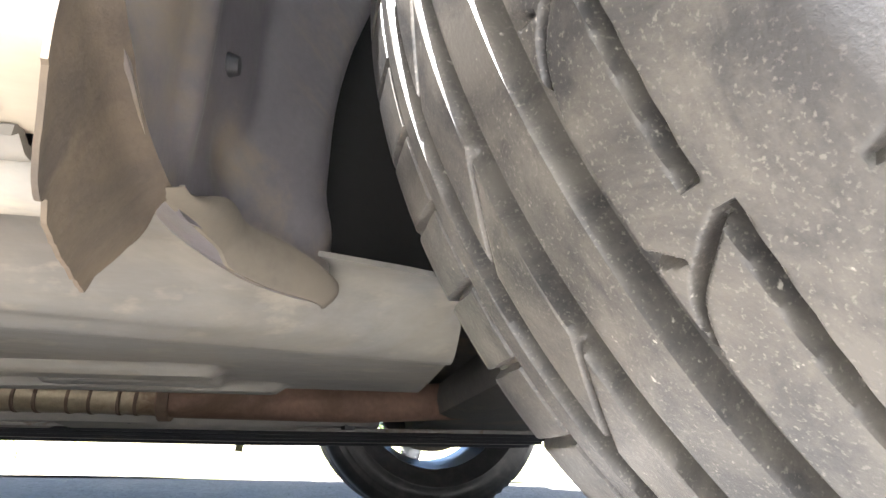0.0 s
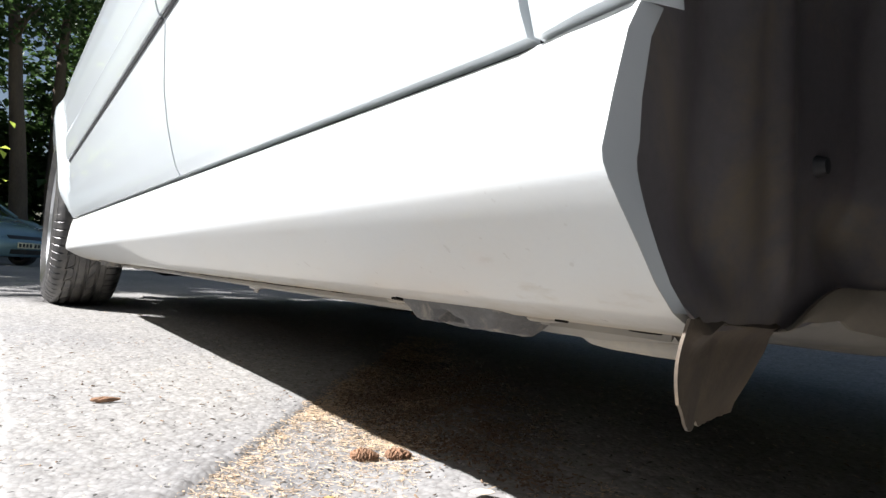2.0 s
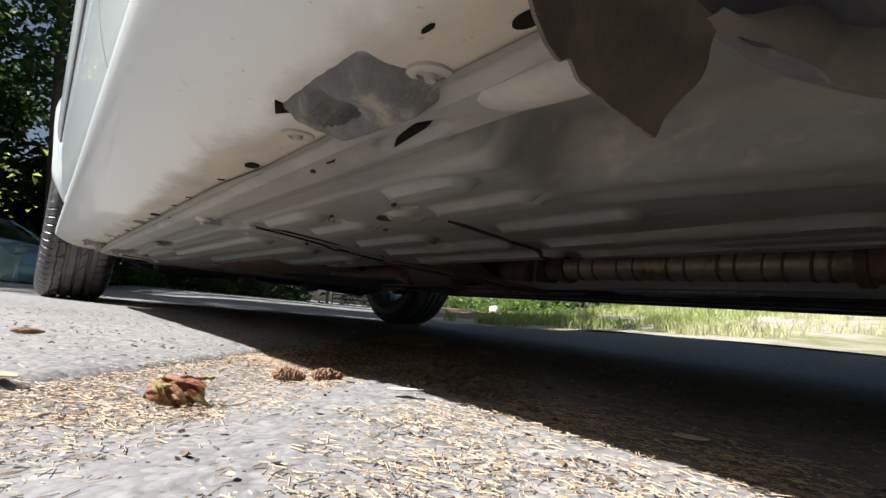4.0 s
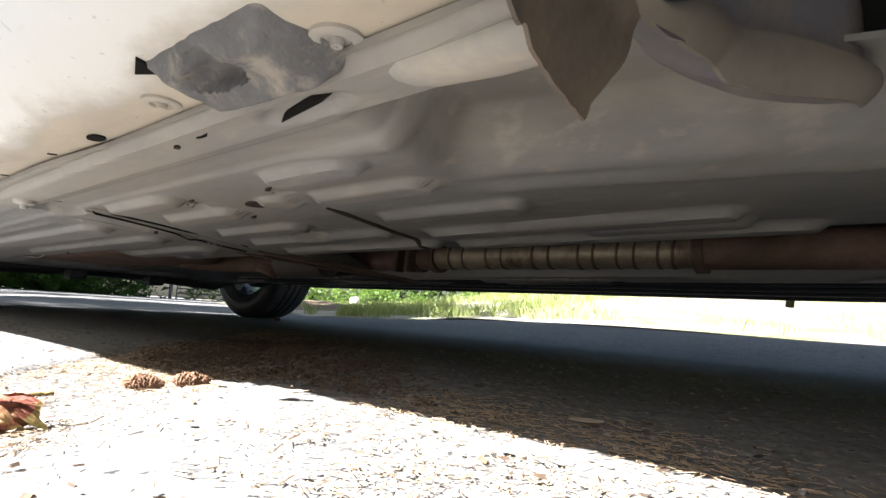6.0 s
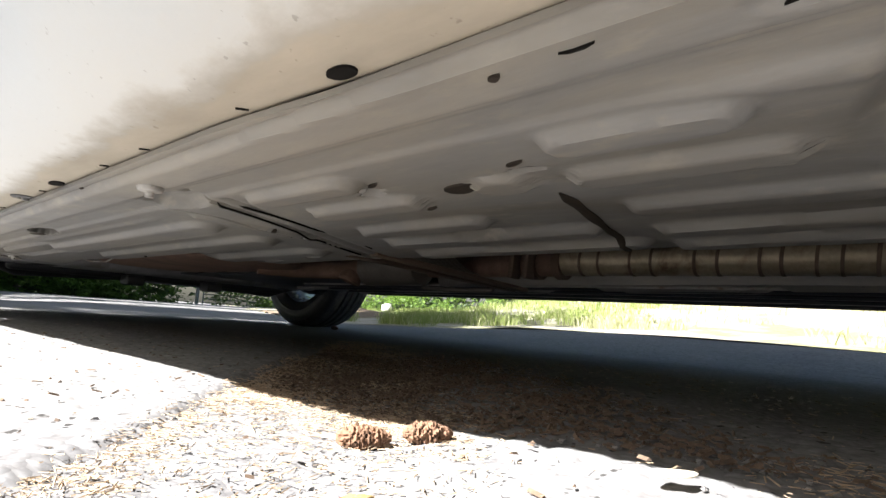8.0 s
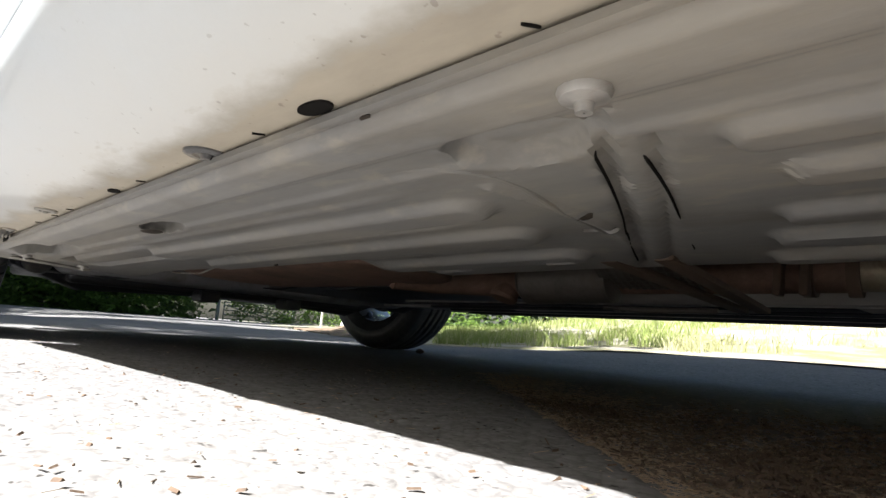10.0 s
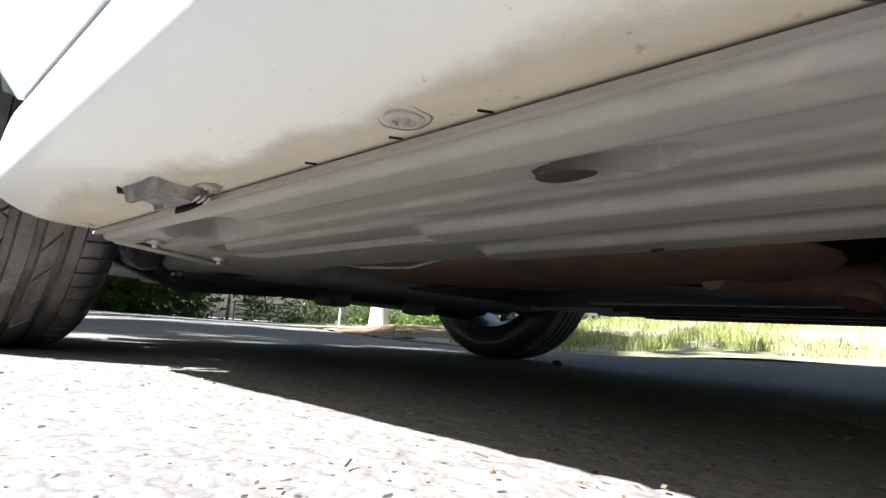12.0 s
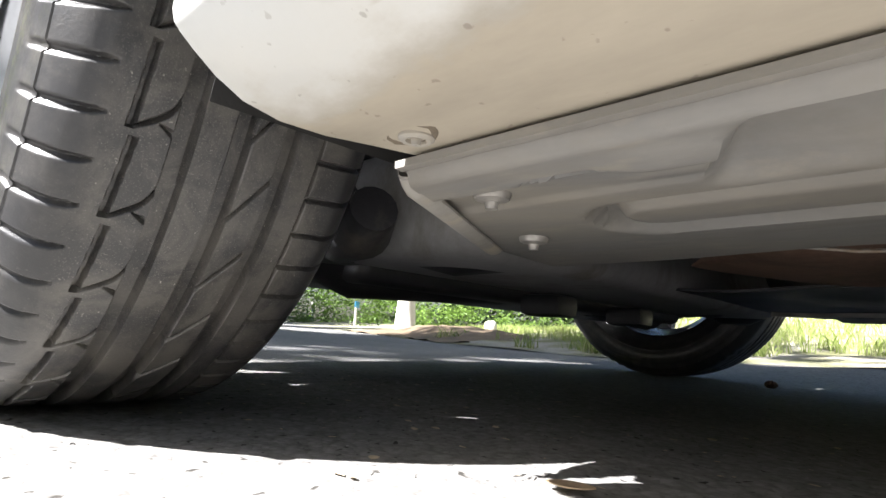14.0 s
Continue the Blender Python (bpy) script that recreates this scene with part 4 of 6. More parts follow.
def ragged_gap(name, pts, label):
    """A ragged gap between two pressings: a solid slab whose dark colour is its shade."""
    n = len(pts)
    v = [tuple(p) for p in pts] + [(a, b, c + 0.006) for a, b, c in pts]
    cpart(name, v, [tuple(range(n - 1, -1, -1)), tuple(range(n, 2 * n))] + [(i, (i + 1) % n, n + (i + 1) % n, n + i) for i in range(n)], HOLE_SHADE, label)


lumpy_block("jack_pad", [(0.112, 0.293, 0.186), (0.112, 0.326, 0.1805), (0.196, 0.334, 0.182), (0.186, 0.298, 0.187)],
            [(0.084, 0.287, 0.206), (0.084, 0.346, 0.198), (0.212, 0.346, 0.198), (0.210, 0.284, 0.208)], (0.142, 0.304, 0.022, 0.012), 0.009, PAD, "grey rubber jacking pad, scuffed and dusty", 1.3)
ragged_gap("pad_pocket", [(a, b, sill_z(a, b) - crease_fall(a, width_z(MID - b)) - 0.0016) for a, b in ((0.080, 0.291), (0.098, 0.284), (0.099, 0.299))], "triangular pocket, its shade a dark slab")
ragged_gap("pad_slot", [(a, b, under(a, b) - 0.0012) for a, b in ((0.116, 0.3625), (0.128, 0.3580), (0.150, 0.3535), (0.178, 0.3490), (0.174, 0.3545), (0.158, 0.3600), (0.136, 0.3630))], "gap beside the pad, its shade a dark slab")
ragged_gap("pad_slot", [(a, b, under(a, b) - 0.0012) for a, b in ((0.040, 0.3475), (0.046, 0.3482), (0.056, 0.3472), (0.051, 0.3494), (0.044, 0.3495))], "gap beside the pad, its shade a dark slab")
lumpy_block("jack_pad", [(-1.396, 0.276, 0.1690), (-1.398, 0.308, 0.1665), (-1.322, 0.306, 0.1675), (-1.338, 0.279, 0.1690)],
            [(-1.411, 0.273, 0.187), (-1.409, 0.322, 0.180), (-1.318, 0.322, 0.180), (-1.324, 0.275, 0.188)], (-1.385, 0.292, 0.022, 0.012), 0.004, PAD, "grey rubber jacking pad, scuffed and dusty", 4.1)
ragged_gap("pad_pocket", [(a, b, sill_z(a, b) - crease_fall(a, width_z(MID - b)) - 0.0016) for a, b in ((-1.421, 0.276), (-1.404, 0.270), (-1.408, 0.289))], "triangular pocket, its shade a dark slab")
ragged_gap("pad_slot", [(-1.396, 0.3195, 0.1668), (-1.378, 0.3165, 0.1668), (-1.355, 0.3150, 0.1668), (-1.324, 0.3152, 0.1672), (-1.340, 0.3172, 0.1670), (-1.358, 0.3192, 0.1668), (-1.376, 0.3202, 0.1668)], "gap beside the pad, its shade a dark slab")
for i in range(3):
    v, f = tube([(-1.330 + 0.003 * i, 0.3080 + 0.004 * i, 0.1685), (-1.318 + 0.002 * i, 0.3065 + 0.004 * i, 0.1690), (-1.306, 0.3050 + 0.004 * i, 0.1705)], [0.0010, 0.0014, 0.0010], 8)
    cpart("folded_lip", v, f, FLOOR_COVER, "thin folded strip at the pad's end")


def round_plug(x, y, r, mat):
    z = sill_z(x, y)
    v, f = lathe([(0.0005, -0.0042), (r * 0.22, -0.0042), (r * 0.30, -0.0008), (r * 0.52, -0.0004), (r * 0.58, -0.0022), (r * 0.80, -0.0024), (r * 0.98, -0.0012), (r, 0.002)], 28)
    return cpart("drain_plug", [(x + p[0], y + p[1], z + p[2]) for p in v], [tuple(reversed(q)) for q in f], mat, "round rubber drain plug")


round_plug(-0.672, 0.319, 0.0155, PAD)
for x, y, r in ((0.211, 0.3255, 0.013), (0.054, 0.3175, 0.012), (-1.062, 0.305, 0.011), (-1.306, 0.313, 0.0058), (-1.642, 0.309, 0.009)):
    round_plug(x, y, r, STUB)


def mud_groove_patch(x, y, a, b, seed, hole=0.0, mat=MUD_GROOVE):
    """A thin ragged brown patch on the sill's underside, dried mud or a plug groove's shade; hole: the part round its
    middle that is clean.
    """
    n, v = 36, []
    for k, drop in ((hole, 0.0001), (hole + (1 - hole) * 0.5, 0.0009), (1.0, -0.0006)):
        for i in range(n):
            t = 2 * math.pi * i / n
            q = k * (1 + (0.35 * noise.noise((math.cos(t) * 1.7 + seed, math.sin(t) * 1.7, 0.3)) + 0.12 * noise.noise((math.cos(t) * 6 + seed, math.sin(t) * 6, 1.3))) * (1 if k == 1 else 0.3))
            px, py = x + a * q * math.cos(t), y + b * q * math.sin(t)
            v.append((px, py, sill_z(px, py) - drop))
    f = [(r * n + (i + 1) % n, r * n + i, (r + 1) * n + i, (r + 1) * n + (i + 1) % n) for r in range(2) for i in range(n)]
    if not hole:
        f = [q for q in f if min(q) >= n] + [tuple(range(2 * n - 1, n - 1, -1))]
    cpart("mud_groove_patch", v, f, mat, "thin brown patch of dried mud, at one plug its groove's shade")


mud_groove_patch(-1.306, 0.309, 0.027, 0.015, 2.2, 0.12)
# This narrow ring is the plug's recessed groove, its shade drawn in brown.
mud_groove_patch(-1.062, 0.305, 0.0165, 0.0135, 5.1, 0.87)
mud_groove_patch(-1.642, 0.306, 0.019, 0.012, 8.4, 0.5)
mud_groove_patch(-1.236, 0.268, 0.013, 0.0045, 9.7)
mud_groove_patch(-1.224, 0.284, 0.008, 0.0028, 11.3)
mud_groove_patch(-1.40, 0.255, 0.007, 0.0018, 13.9)


# Each hole is a solid dark disc in place of the shade inside.
def opening(x, y, a, b, turn=0.0, name="drain_hole_shade"):
    z = sill_z(x, y) - 0.0012
    pts = []
    for i in range(20):
        t = 2 * math.pi * i / 20
        px, py = a * math.copysign(abs(math.cos(t)) ** 0.8, math.cos(t)), b * math.sin(t)
        c, n = math.cos(turn), math.sin(turn)
        pts.append((x + px * c - py * n, y + px * n + py * c))
    v = [(p[0], p[1], z) for p in pts] + [(p[0], p[1], z + 0.004) for p in pts]
    f = [tuple(range(19, -1, -1)), tuple(range(20, 40))] + [(i, (i + 1) % 20, 20 + (i + 1) % 20, 20 + i) for i in range(20)]
    return cpart(name, v, f, HOLE_SHADE, "drain hole, its shade a dark disc")


for x, y, a, b in ((-0.068, 0.3225, 0.010, 0.0058), (0.284, 0.3235, 0.0098, 0.0045), (-0.536, 0.317, 0.0135, 0.0065), (-0.865, 0.318, 0.0085, 0.0048), (0.245, 0.300, 0.005, 0.0012), (-1.66, 0.27, 0.008, 0.0022)):
    opening(x, y, a, b)
for x in (-0.16, -0.31, -0.40, -0.60, -0.80, -1.02, -1.085, -1.17):
    opening(x, 0.3195, 0.004, 0.0006, 0.9, "seam_slot")


def bolt(x, y, z, r=0.009, name="bolt"):
    v, f = lathe([(0.0005, -0.009), (r * 0.42, -0.009), (r * 0.5, -0.0045), (r * 1.2, -0.003), (r * 1.35, 0.0), (r * 1.3, 0.004)], 14)
    cpart(name, [(x + p[0], y + p[1], z + p[2]) for p in v], [tuple(reversed(q)) for q in f], STEEL, "dusty steel bolt with washer")


for x, y in ((-1.668, 0.398), (-1.716, 0.512), (-0.467, 0.388), (-0.40, 0.36)):
    bolt(x, y, under(x, y) - 0.001)
# folded seam and stub of the sill's inner flange
v, f = tube([(0.2215, 0.353, 0.192), (0.224, 0.353, 0.191), (0.231, 0.354, 0.190), (0.242, 0.356, 0.190), (0.27, 0.360, 0.190), (0.303, 0.362, 0.192)], [0.002, 0.009, 0.0135, 0.0155, 0.016, 0.016], 18)
v = [(a, b, 0.190 + (c - 0.190) * 0.6) for a, b, c in v]
cpart("sill_stub", v, f, STUB, "pale rounded end of the floor rail")

# exhaust
v, f = tube([(0.80, 1.10, 0.225), (0.45, 1.12, 0.205), (0.14, 1.13, 0.205)], 0.030, 16)
cpart("exhaust_pipe", v, f, RUST, "brown rusty exhaust pipe")
v, f = tube([(-0.40, 1.13, 0.202), (-0.55, 1.13, 0.200), (-0.75, 1.12, 0.198)], 0.026, 16)
cpart("exhaust_pipe", v, f, RUST, "brown rusty exhaust pipe")
v, f = tube([(0.145 - 0.545 * i / 60, 1.13, 0.206) for i in range(61)], [0.0285 + 0.0005 * math.sin(i * 1.9) for i in range(61)], 24)
cpart("heat_sleeve", v, f, WRAP, "pale metal heat sleeve round the exhaust")
for x in (-0.355, -0.318, -0.258, -0.221, -0.150, -0.115, -0.055, -0.026, 0.018, 0.048, 0.088, 0.112):
    v, f = lathe([(0.0275, -0.003), (0.0296, -0.0022), (0.0300, 0.0), (0.0296, 0.0022), (0.0275, 0.003)], 28)
    cpart("sleeve_ring", [(x + p[2] + 0.10 * p[1], 1.13 + p[0], 0.206 + p[1]) for p in v], f, RUST_DARK, "dark corrugation ring")
for x in (0.15, -0.405, -0.46):
    v, f = lathe([(0.024, -0.008), (0.034, -0.008), (0.034, 0.008), (0.024, 0.008)], 20)
    cpart("pipe_clamp", [(x + p[2], 1.13 + p[0], 0.203 + p[1]) for p in v], f, RUST_DARK, "rusty pipe clamp")
for x in (-0.492, -0.458):
    part("pipe_hanger", box_bm((0.011, 0.03, 0.075), (x + 0.7, 1.095 - MID, 0.205), 0.003, pose(0, 0, 0, 0, 4, 0)), RUST_DARK, car, "rusty pipe hanger")
v, f = tube([(-0.965, 1.075, 0.186), (-0.968, 1.07, 0.178), (-0.972, 1.062, 0.160), (-0.973, 1.06, 0.154)], [0.020, 0.026, 0.030, 0.026], 18)
cpart("pipe_bell", v, f, RUST, "rusty flared pipe end")


def shield_fn(u, v):
    x = -0.60 - 0.16 * u
    return (x, 1.03 + 0.20 * v, 0.176 + 0.030 * (2 * v - 1) ** 2 + 0.004 * abs(math.sin(u * 40)) * abs(math.sin(v * 50)))


csheet("heat_shield", shield_fn, span(0, 1, 60), [i / 60 for i in range(61)], DULL, 0.0015, (0, 0, 1), "dimpled pale heat shield", flip=True)
v, f = tube([(-0.80, 1.15, 0.150), (-0.72, 1.16, 0.147), (-0.60, 1.17, 0.149)], [0.004, 0.006, 0.004], 10)
cpart("shield_lip", v, f, DULL, "rolled edge of the heat shield")
v, f = tube([(-0.745, 1.10, 0.198), (-0.755, 1.10, 0.198), (-0.93, 1.09, 0.192), (-0.945, 1.09, 0.19)], [0.026, 0.045, 0.045, 0.03], 18)
cpart("catalyst", v, f, DULL, "dull steel exhaust canister")
v, f = tube([(-0.94, 1.09, 0.19), (-1.0, 1.05, 0.185), (-1.06, 0.96, 0.18), (-1.10, 0.88, 0.18)], 0.026, 14)
cpart("exhaust_pipe", v, f, RUST, "brown rusty exhaust pipe")


def silencer_fn(u, v):
    a = 2 * math.pi * v
    x = -0.95 - 0.75 * u
    k = (1 - abs(2 * u - 1) ** 7) ** 0.5 if 0 < u < 1 else 0.05
    k = max(k, 0.12) * (1 - 0.55 * smooth(0.80, 1.0, u))
    cy, sy = math.cos(a), math.sin(a)
    y = 0.815 + 0.155 * k * math.copysign(abs(cy) ** 0.75, cy)
    z = 0.1865 + 0.0175 * k * math.copysign(abs(sy) ** 0.5, sy) + pitch(x) * 0.3
    return (x, y, z)


csheet("silencer", silencer_fn, [i / 30 for i in range(31)], [i / 28 for i in range(29)], RUST, 0, (0, 0, 0), "flat reddish-brown rusty silencer", flip=True)
csheet("silencer_seam", lambda u, v: (-0.98 - 0.62 * u, 0.656 + 0.006 * v, 0.1845 + 0.003 * v), [i / 10 for i in range(11)], [0, 1], RUST, 0.003, (0, 1, 0))

# Black sheet added where only darkness shows below the silencer.
csheet("dark_gap_filler", lambda x, y: (x, y, 0.169 + 0.004 * math.sin(x * 21) * math.sin(y * 17)), span(-1.02, -1.86, 24), span(0.99, 1.50, 16), BLACK, 0.004, (0, 0, 1), "black panel added to darken the gap beside the silencer", flip=True)

# braces, cables and pipes
for xa, xb in ((-0.572, -0.585), (-0.522, -0.540)):
    bm = box_bm((0.022, 0.46, 0.009), (0, 0, 0), 0.003, pose(0, 0, 0, -2.5, 0, -1.6 if xa < -0.55 else 2.2))
    bmesh.ops.translate(bm, vec=((xa + xb) / 2 + 0.7, 0.975 - MID, 0.163), verts=bm.verts)
    part("cross_brace", bm, RUST_DARK, car, "dark rusty cross brace")
def gouge_fn(u, v):
    x, y = -0.078 - 0.040 * u, 0.553 + 0.252 * u
    w = 0.0075 * (1 - 0.35 * u) * (0.88 + 0.12 * math.sin(u * 23)) * min(1.0, u * 9 + 0.15)
    return (x + w * (2 * v - 1) + 0.0008 * math.sin(u * 9), y, under(x, y) - 0.0022 + 0.0016 * (2 * v - 1) ** 2)


# Dark strip laid on the cover for the slot's shade.
csheet("long_slot_shade", gouge_fn, span(0, 1, 40), [i / 4 for i in range(5)], SLOT_SHADE, 0.003, (0, 0, 1), "long slot in the floor cover, its shade a dark strip", flip=True)
for xa, ya, xb, yb in ((-0.430, 0.405, -0.546, 0.742), (-0.414, 0.430, -0.472, 0.700)):
    def gap_fn(u, v, xa=xa, ya=ya, xb=xb, yb=yb):
        x, y = xa + (xb - xa) * u + 0.003 * math.sin(u * 5), ya + (yb - ya) * u
        return (x + (0.0017 - 0.0006 * u) * v, y, under(x - 0.014, y) - 0.0012 - 0.0006 * math.sin(math.pi * v))
    csheet("joint_gap", gap_fn, span(0, 1, 24), [0, 0.5, 1], HOLE_SHADE, 0.002, (0, 0, 1), "dark joint between two floor covers", flip=True)


def cover_shade(x, y, a, b, turn):
    """A short slot in the cover: a solid piece whose dark colour is its shade."""
    z = under(x, y) - 0.0016
    c, n = math.cos(turn), math.sin(turn)
    ring = []
    for i in range(16):
        t = 2 * math.pi * i / 16
        px, py = a * math.cos(t), b * math.sin(t) * (1 - 0.5 * math.cos(t))
        ring.append((x + px * c - py * n, y + px * n + py * c))
    v = [(p[0], p[1], z) for p in ring] + [(p[0], p[1], z + 0.004) for p in ring]
    cpart("cover_shade", v, [tuple(range(15, -1, -1)), tuple(range(16, 32))] + [(i, (i + 1) % 16, 16 + (i + 1) % 16, 16 + i) for i in range(16)], SLOT_SHADE, "slot in the floor cover, its shade a dark solid piece")


v, f = tube([(x, y, under(x, y) + 0.0012) for x, y in ((-0.60, 0.412), (-0.57, 0.415), (-0.548, 0.421), (-0.530, 0.430), (-0.519, 0.452), (-0.516, 0.478), (-0.519, 0.537), (-0.525, 0.623))], [0.0008, 0.0016, 0.0024, 0.0026, 0.0026, 0.0026, 0.0026, 0.0016], 8)
cpart("floor_bead", v, f, FLOOR_COVER, "pale raised bead on the floor cover")
for x, y, a, b in ((-0.209, 0.468, 0.012, 0.004), (-0.216, 0.551, 0.013, 0.004), (-0.225, 0.638, 0.014, 0.005), (-0.068, 0.474, 0.012, 0.004), (0.006, 0.351, 0.005, 0.0035), (-0.142, 0.508, 0.030, 0.017),
                   (-0.515, 0.335, 0.007, 0.004), (-0.511, 0.560, 0.012, 0.005), (-1.055, 0.603, 0.010, 0.004),
                   (-0.399, 0.361, 0.011, 0.005), (-0.844, 0.759, 0.02, 0.006)):
    cover_shade(x, y, a * 0.75, b * 0.6, -0.35)
# Flat dark oval below the cover paints the shadow inside the hollow.
hole = under(-1.035, 0.386) - 0.0008
v, f = [], []
for k, rise in ((1.0, 0.0), (0.8, -0.0010), (0.01, 0.0)):
    v += [(-1.036 + k * (0.021 + 0.004 * math.cos(a)) * math.cos(a), 0.413 + k * 0.0115 * math.sin(a), hole + rise) for a in span(0, 2 * math.pi, 25)[:-1]]
cpart("cover_shade", v, [tuple(reversed(q)) for q in grid_faces(3, 24)] + [(i * 24, i * 24 + 23, i * 24 + 47, i * 24 + 24) for i in range(2)], SLOT_SHADE, "flat dark oval for the shade in a hollow of the floor cover")
for y, z, r, mat in ((1.30, 0.1735, 0.004, STEEL), (1.335, 0.170, 0.005, BLACK), (1.37, 0.172, 0.004, STEEL), (1.41, 0.168, 0.006, BLACK), (1.45, 0.1685, 0.004, STEEL), (1.50, 0.166, 0.006, BLACK), (1.545, 0.1655, 0.004, STEEL),
                    (1.59, 0.163, 0.006, BLACK), (1.645, 0.1635, 0.005, BLACK)):
    v, f = tube([(0.9, y, z + 0.008), (0.2, y + 0.005, z), (-0.7, y, z - 0.002), (-1.5, y - 0.01, z - 0.006)], r, 6)
    cpart("fuel_line", v, f, mat, "thin pipe under the floor")
for x in (-0.42, -0.02, 0.36):
    part("pipe_clip", box_bm((0.022, 0.40, 0.010), (x + 0.7, 1.47 - MID, 0.176), 0.003, pose(0, 0, 0, -1.4, 0, 24)), BLACK, car, "black clip across the pipes")
v, f = tube([(0.19, 1.70, 0.20), (0.19, 1.70, 0.165), (0.188, 1.70, 0.146)], [0.008, 0.009, 0.0095], 14)
cpart("drain_tube", v, f, GREEN_TUBE, "short hanging olive rubber drain tube")
v, f = tube([(-1.30, 0.64, 0.178), (-1.42, 0.645, 0.160), (-1.52, 0.64, 0.163), (-1.60, 0.63, 0.174)], 0.0018, 6)
cpart("hanger_wire", v, f, STEEL, "thin pale hanger wire")

# front and rear running gear
bm = box_bm((0.30, 0.95, 0.06), (0.72 + 0.7, 0, 0.215), 0.025)
part("front_subframe", bm, TUNNEL, car, "dark front subframe")
for s in (-1, 1):
    v, f = tube([(0.70, MID + s * 0.45, 0.225), (0.72, MID + s * 0.58, 0.21), (0.735, MID + s * 0.66, 0.22)], [0.03, 0.026, 0.03], 12)
    cpart("lower_arm", v, f, BLACK, "black lower suspension arm")
    v, f = tube([(0.50, MID + s * 0.44, 0.25), (0.48, MID + s * 0.52, 0.27), (0.56, MID + s * 0.62, 0.31)], 0.012, 10)
    cpart("hose", v, f, BLACK, "black ribbed hose")
    v, f = tube([(REAR_AXLE, MID + s * 0.68, 0.30), (-1.98, MID + s * 0.55, 0.215), (-1.90, MID + s * 0.42, 0.19), (-1.80, MID + s * 0.32, 0.20)], [0.035, 0.04, 0.04, 0.03], 12)
    cpart("trailing_arm", v, f, BLACK, "black trailing arm")
    v, f = tube([(REAR_AXLE, MID + s * 0.66, 0.22), (-2.06, MID + s * 0.45, 0.165), (-2.05, MID + s * 0.15, 0.165)], [0.03, 0.045, 0.03], 12)
    cpart("lower_arm", v, f, BLACK, "black lower suspension arm")
    bm = box_bm((0.075, 0.06, 0.035), (-1.955 + 0.7, s * 0.14, 0.136), 0.012)
    part("mount", bm, BLACK, car, "black rubber mount")
bm = box_bm((0.24, 1.09, 0.115), (-1.90 + 0.7, 0, 0.210), 0.045, None, 6)
for q in bm.verts:
    q.co.z += 0.004 * noise.noise(q.co * 9) + 0.010 * smooth(0.44, 0.55, abs(q.co.y))
part("fuel_tank", bm, TANK, car, "dark grey moulded fuel tank")
bm = box_bm((0.30, 1.16, 0.17), (-2.10 + 0.7, 0, 0.243), 0.04, None, 4)
part("rear_subframe", bm, BLACK, car, "black moulded tank shield and rear subframe")
for s in (-1, 1):
    v, f = tube([(-1.835, MID + s * 0.60, 0.188), (-1.87, MID + s * 0.585, 0.176), (-1.92, MID + s * 0.57, 0.176), (-1.97, MID + s * 0.58, 0.19)], [0.022, 0.03, 0.03, 0.022], 16)
    cpart("arm_bush", v, f, BLACK, "round black rubber bush")


def rear_lip_fn(u, v):
    """Turned-down straight edge at the cover's rear, running inwards from the sill."""
    y = 0.346 + 0.196 * u
    x = rear_edge(y) + 0.006
    fall = 0.0075 * math.sin(math.pi * (0.10 + 0.8 * v)) * smooth(0.0, 0.04, u)
    return (x - 0.024 * v, y, 0.1675 - 0.0035 * u - fall + 0.004 * v + 0.010 * smooth(0.75, 1.0, v))


csheet("rear_lip", rear_lip_fn, span(0, 1, 40), [i / 10 for i in range(11)], STUB, 0.002, (0, 0, 1), "turned-down rear edge of the floor cover", flip=True)
bm = box_bm((0.22, 0.98, 0.06), (-2.10 + 0.7, 0, 0.168), 0.022, None, 4)
part("rear_crossmember", bm, BLACK, car, "black rear crossmember")
bm = box_bm((0.55, 1.05, 0.05), (-2.30 + 0.7, 0, 0.19), 0.02, None, 3)
part("rear_undertray", bm, BLACK, car, "black rear undertray")


# ---- verge, hedge, gate, trees ----
def verge_edge(x):
    return 2.80 + 0.24 * max(0.0, min(1.4, -3.0 - x)) + 0.5 * max(0.0, -4.4 - x)


def verge_fn(x, d):
    y = verge_edge(x) + d
    return (x, y, height(x, y) + 0.004 + 0.010 * noise.noise((x * 2.2, y * 2.2, 0)) + 0.02 * smooth(0.1, 0.6, d))


def verge_material():
    m = bpy.data.materials.new("verge_soil_and_grass")
    m.use_nodes = True
    nt = m.node_tree
    b = nt.nodes["Principled BSDF"]
    v = coords(nt)
    c = mixed(nt, ramp(nt, noise_tex(nt, 1.6, 6, 0.65, v), [(0.40, (0, 0, 0)), (0.58, (1, 1, 1))]),
              ramp(nt, noise_tex(nt, 30, 4, 0.6, v), [(0.3, (0.40, 0.36, 0.30)), (0.7, (0.58, 0.54, 0.47))]),
              ramp(nt, noise_tex(nt, 22, 4, 0.6, v), [(0.3, (0.20, 0.21, 0.09)), (0.7, (0.32, 0.31, 0.16))]))
    nt.links.new(c, b.inputs["Base Color"])
    b.inputs["Roughness"].default_value = 0.9
    bn = nt.nodes.new("ShaderNodeBump")
    bn.inputs["Distance"].default_value = 0.02
    nt.links.new(noise_tex(nt, 40, 6, 0.7, v), bn.inputs["Height"])
    nt.links.new(bn.outputs["Normal"], b.inputs["Normal"])
    return m


VERGE = verge_material()
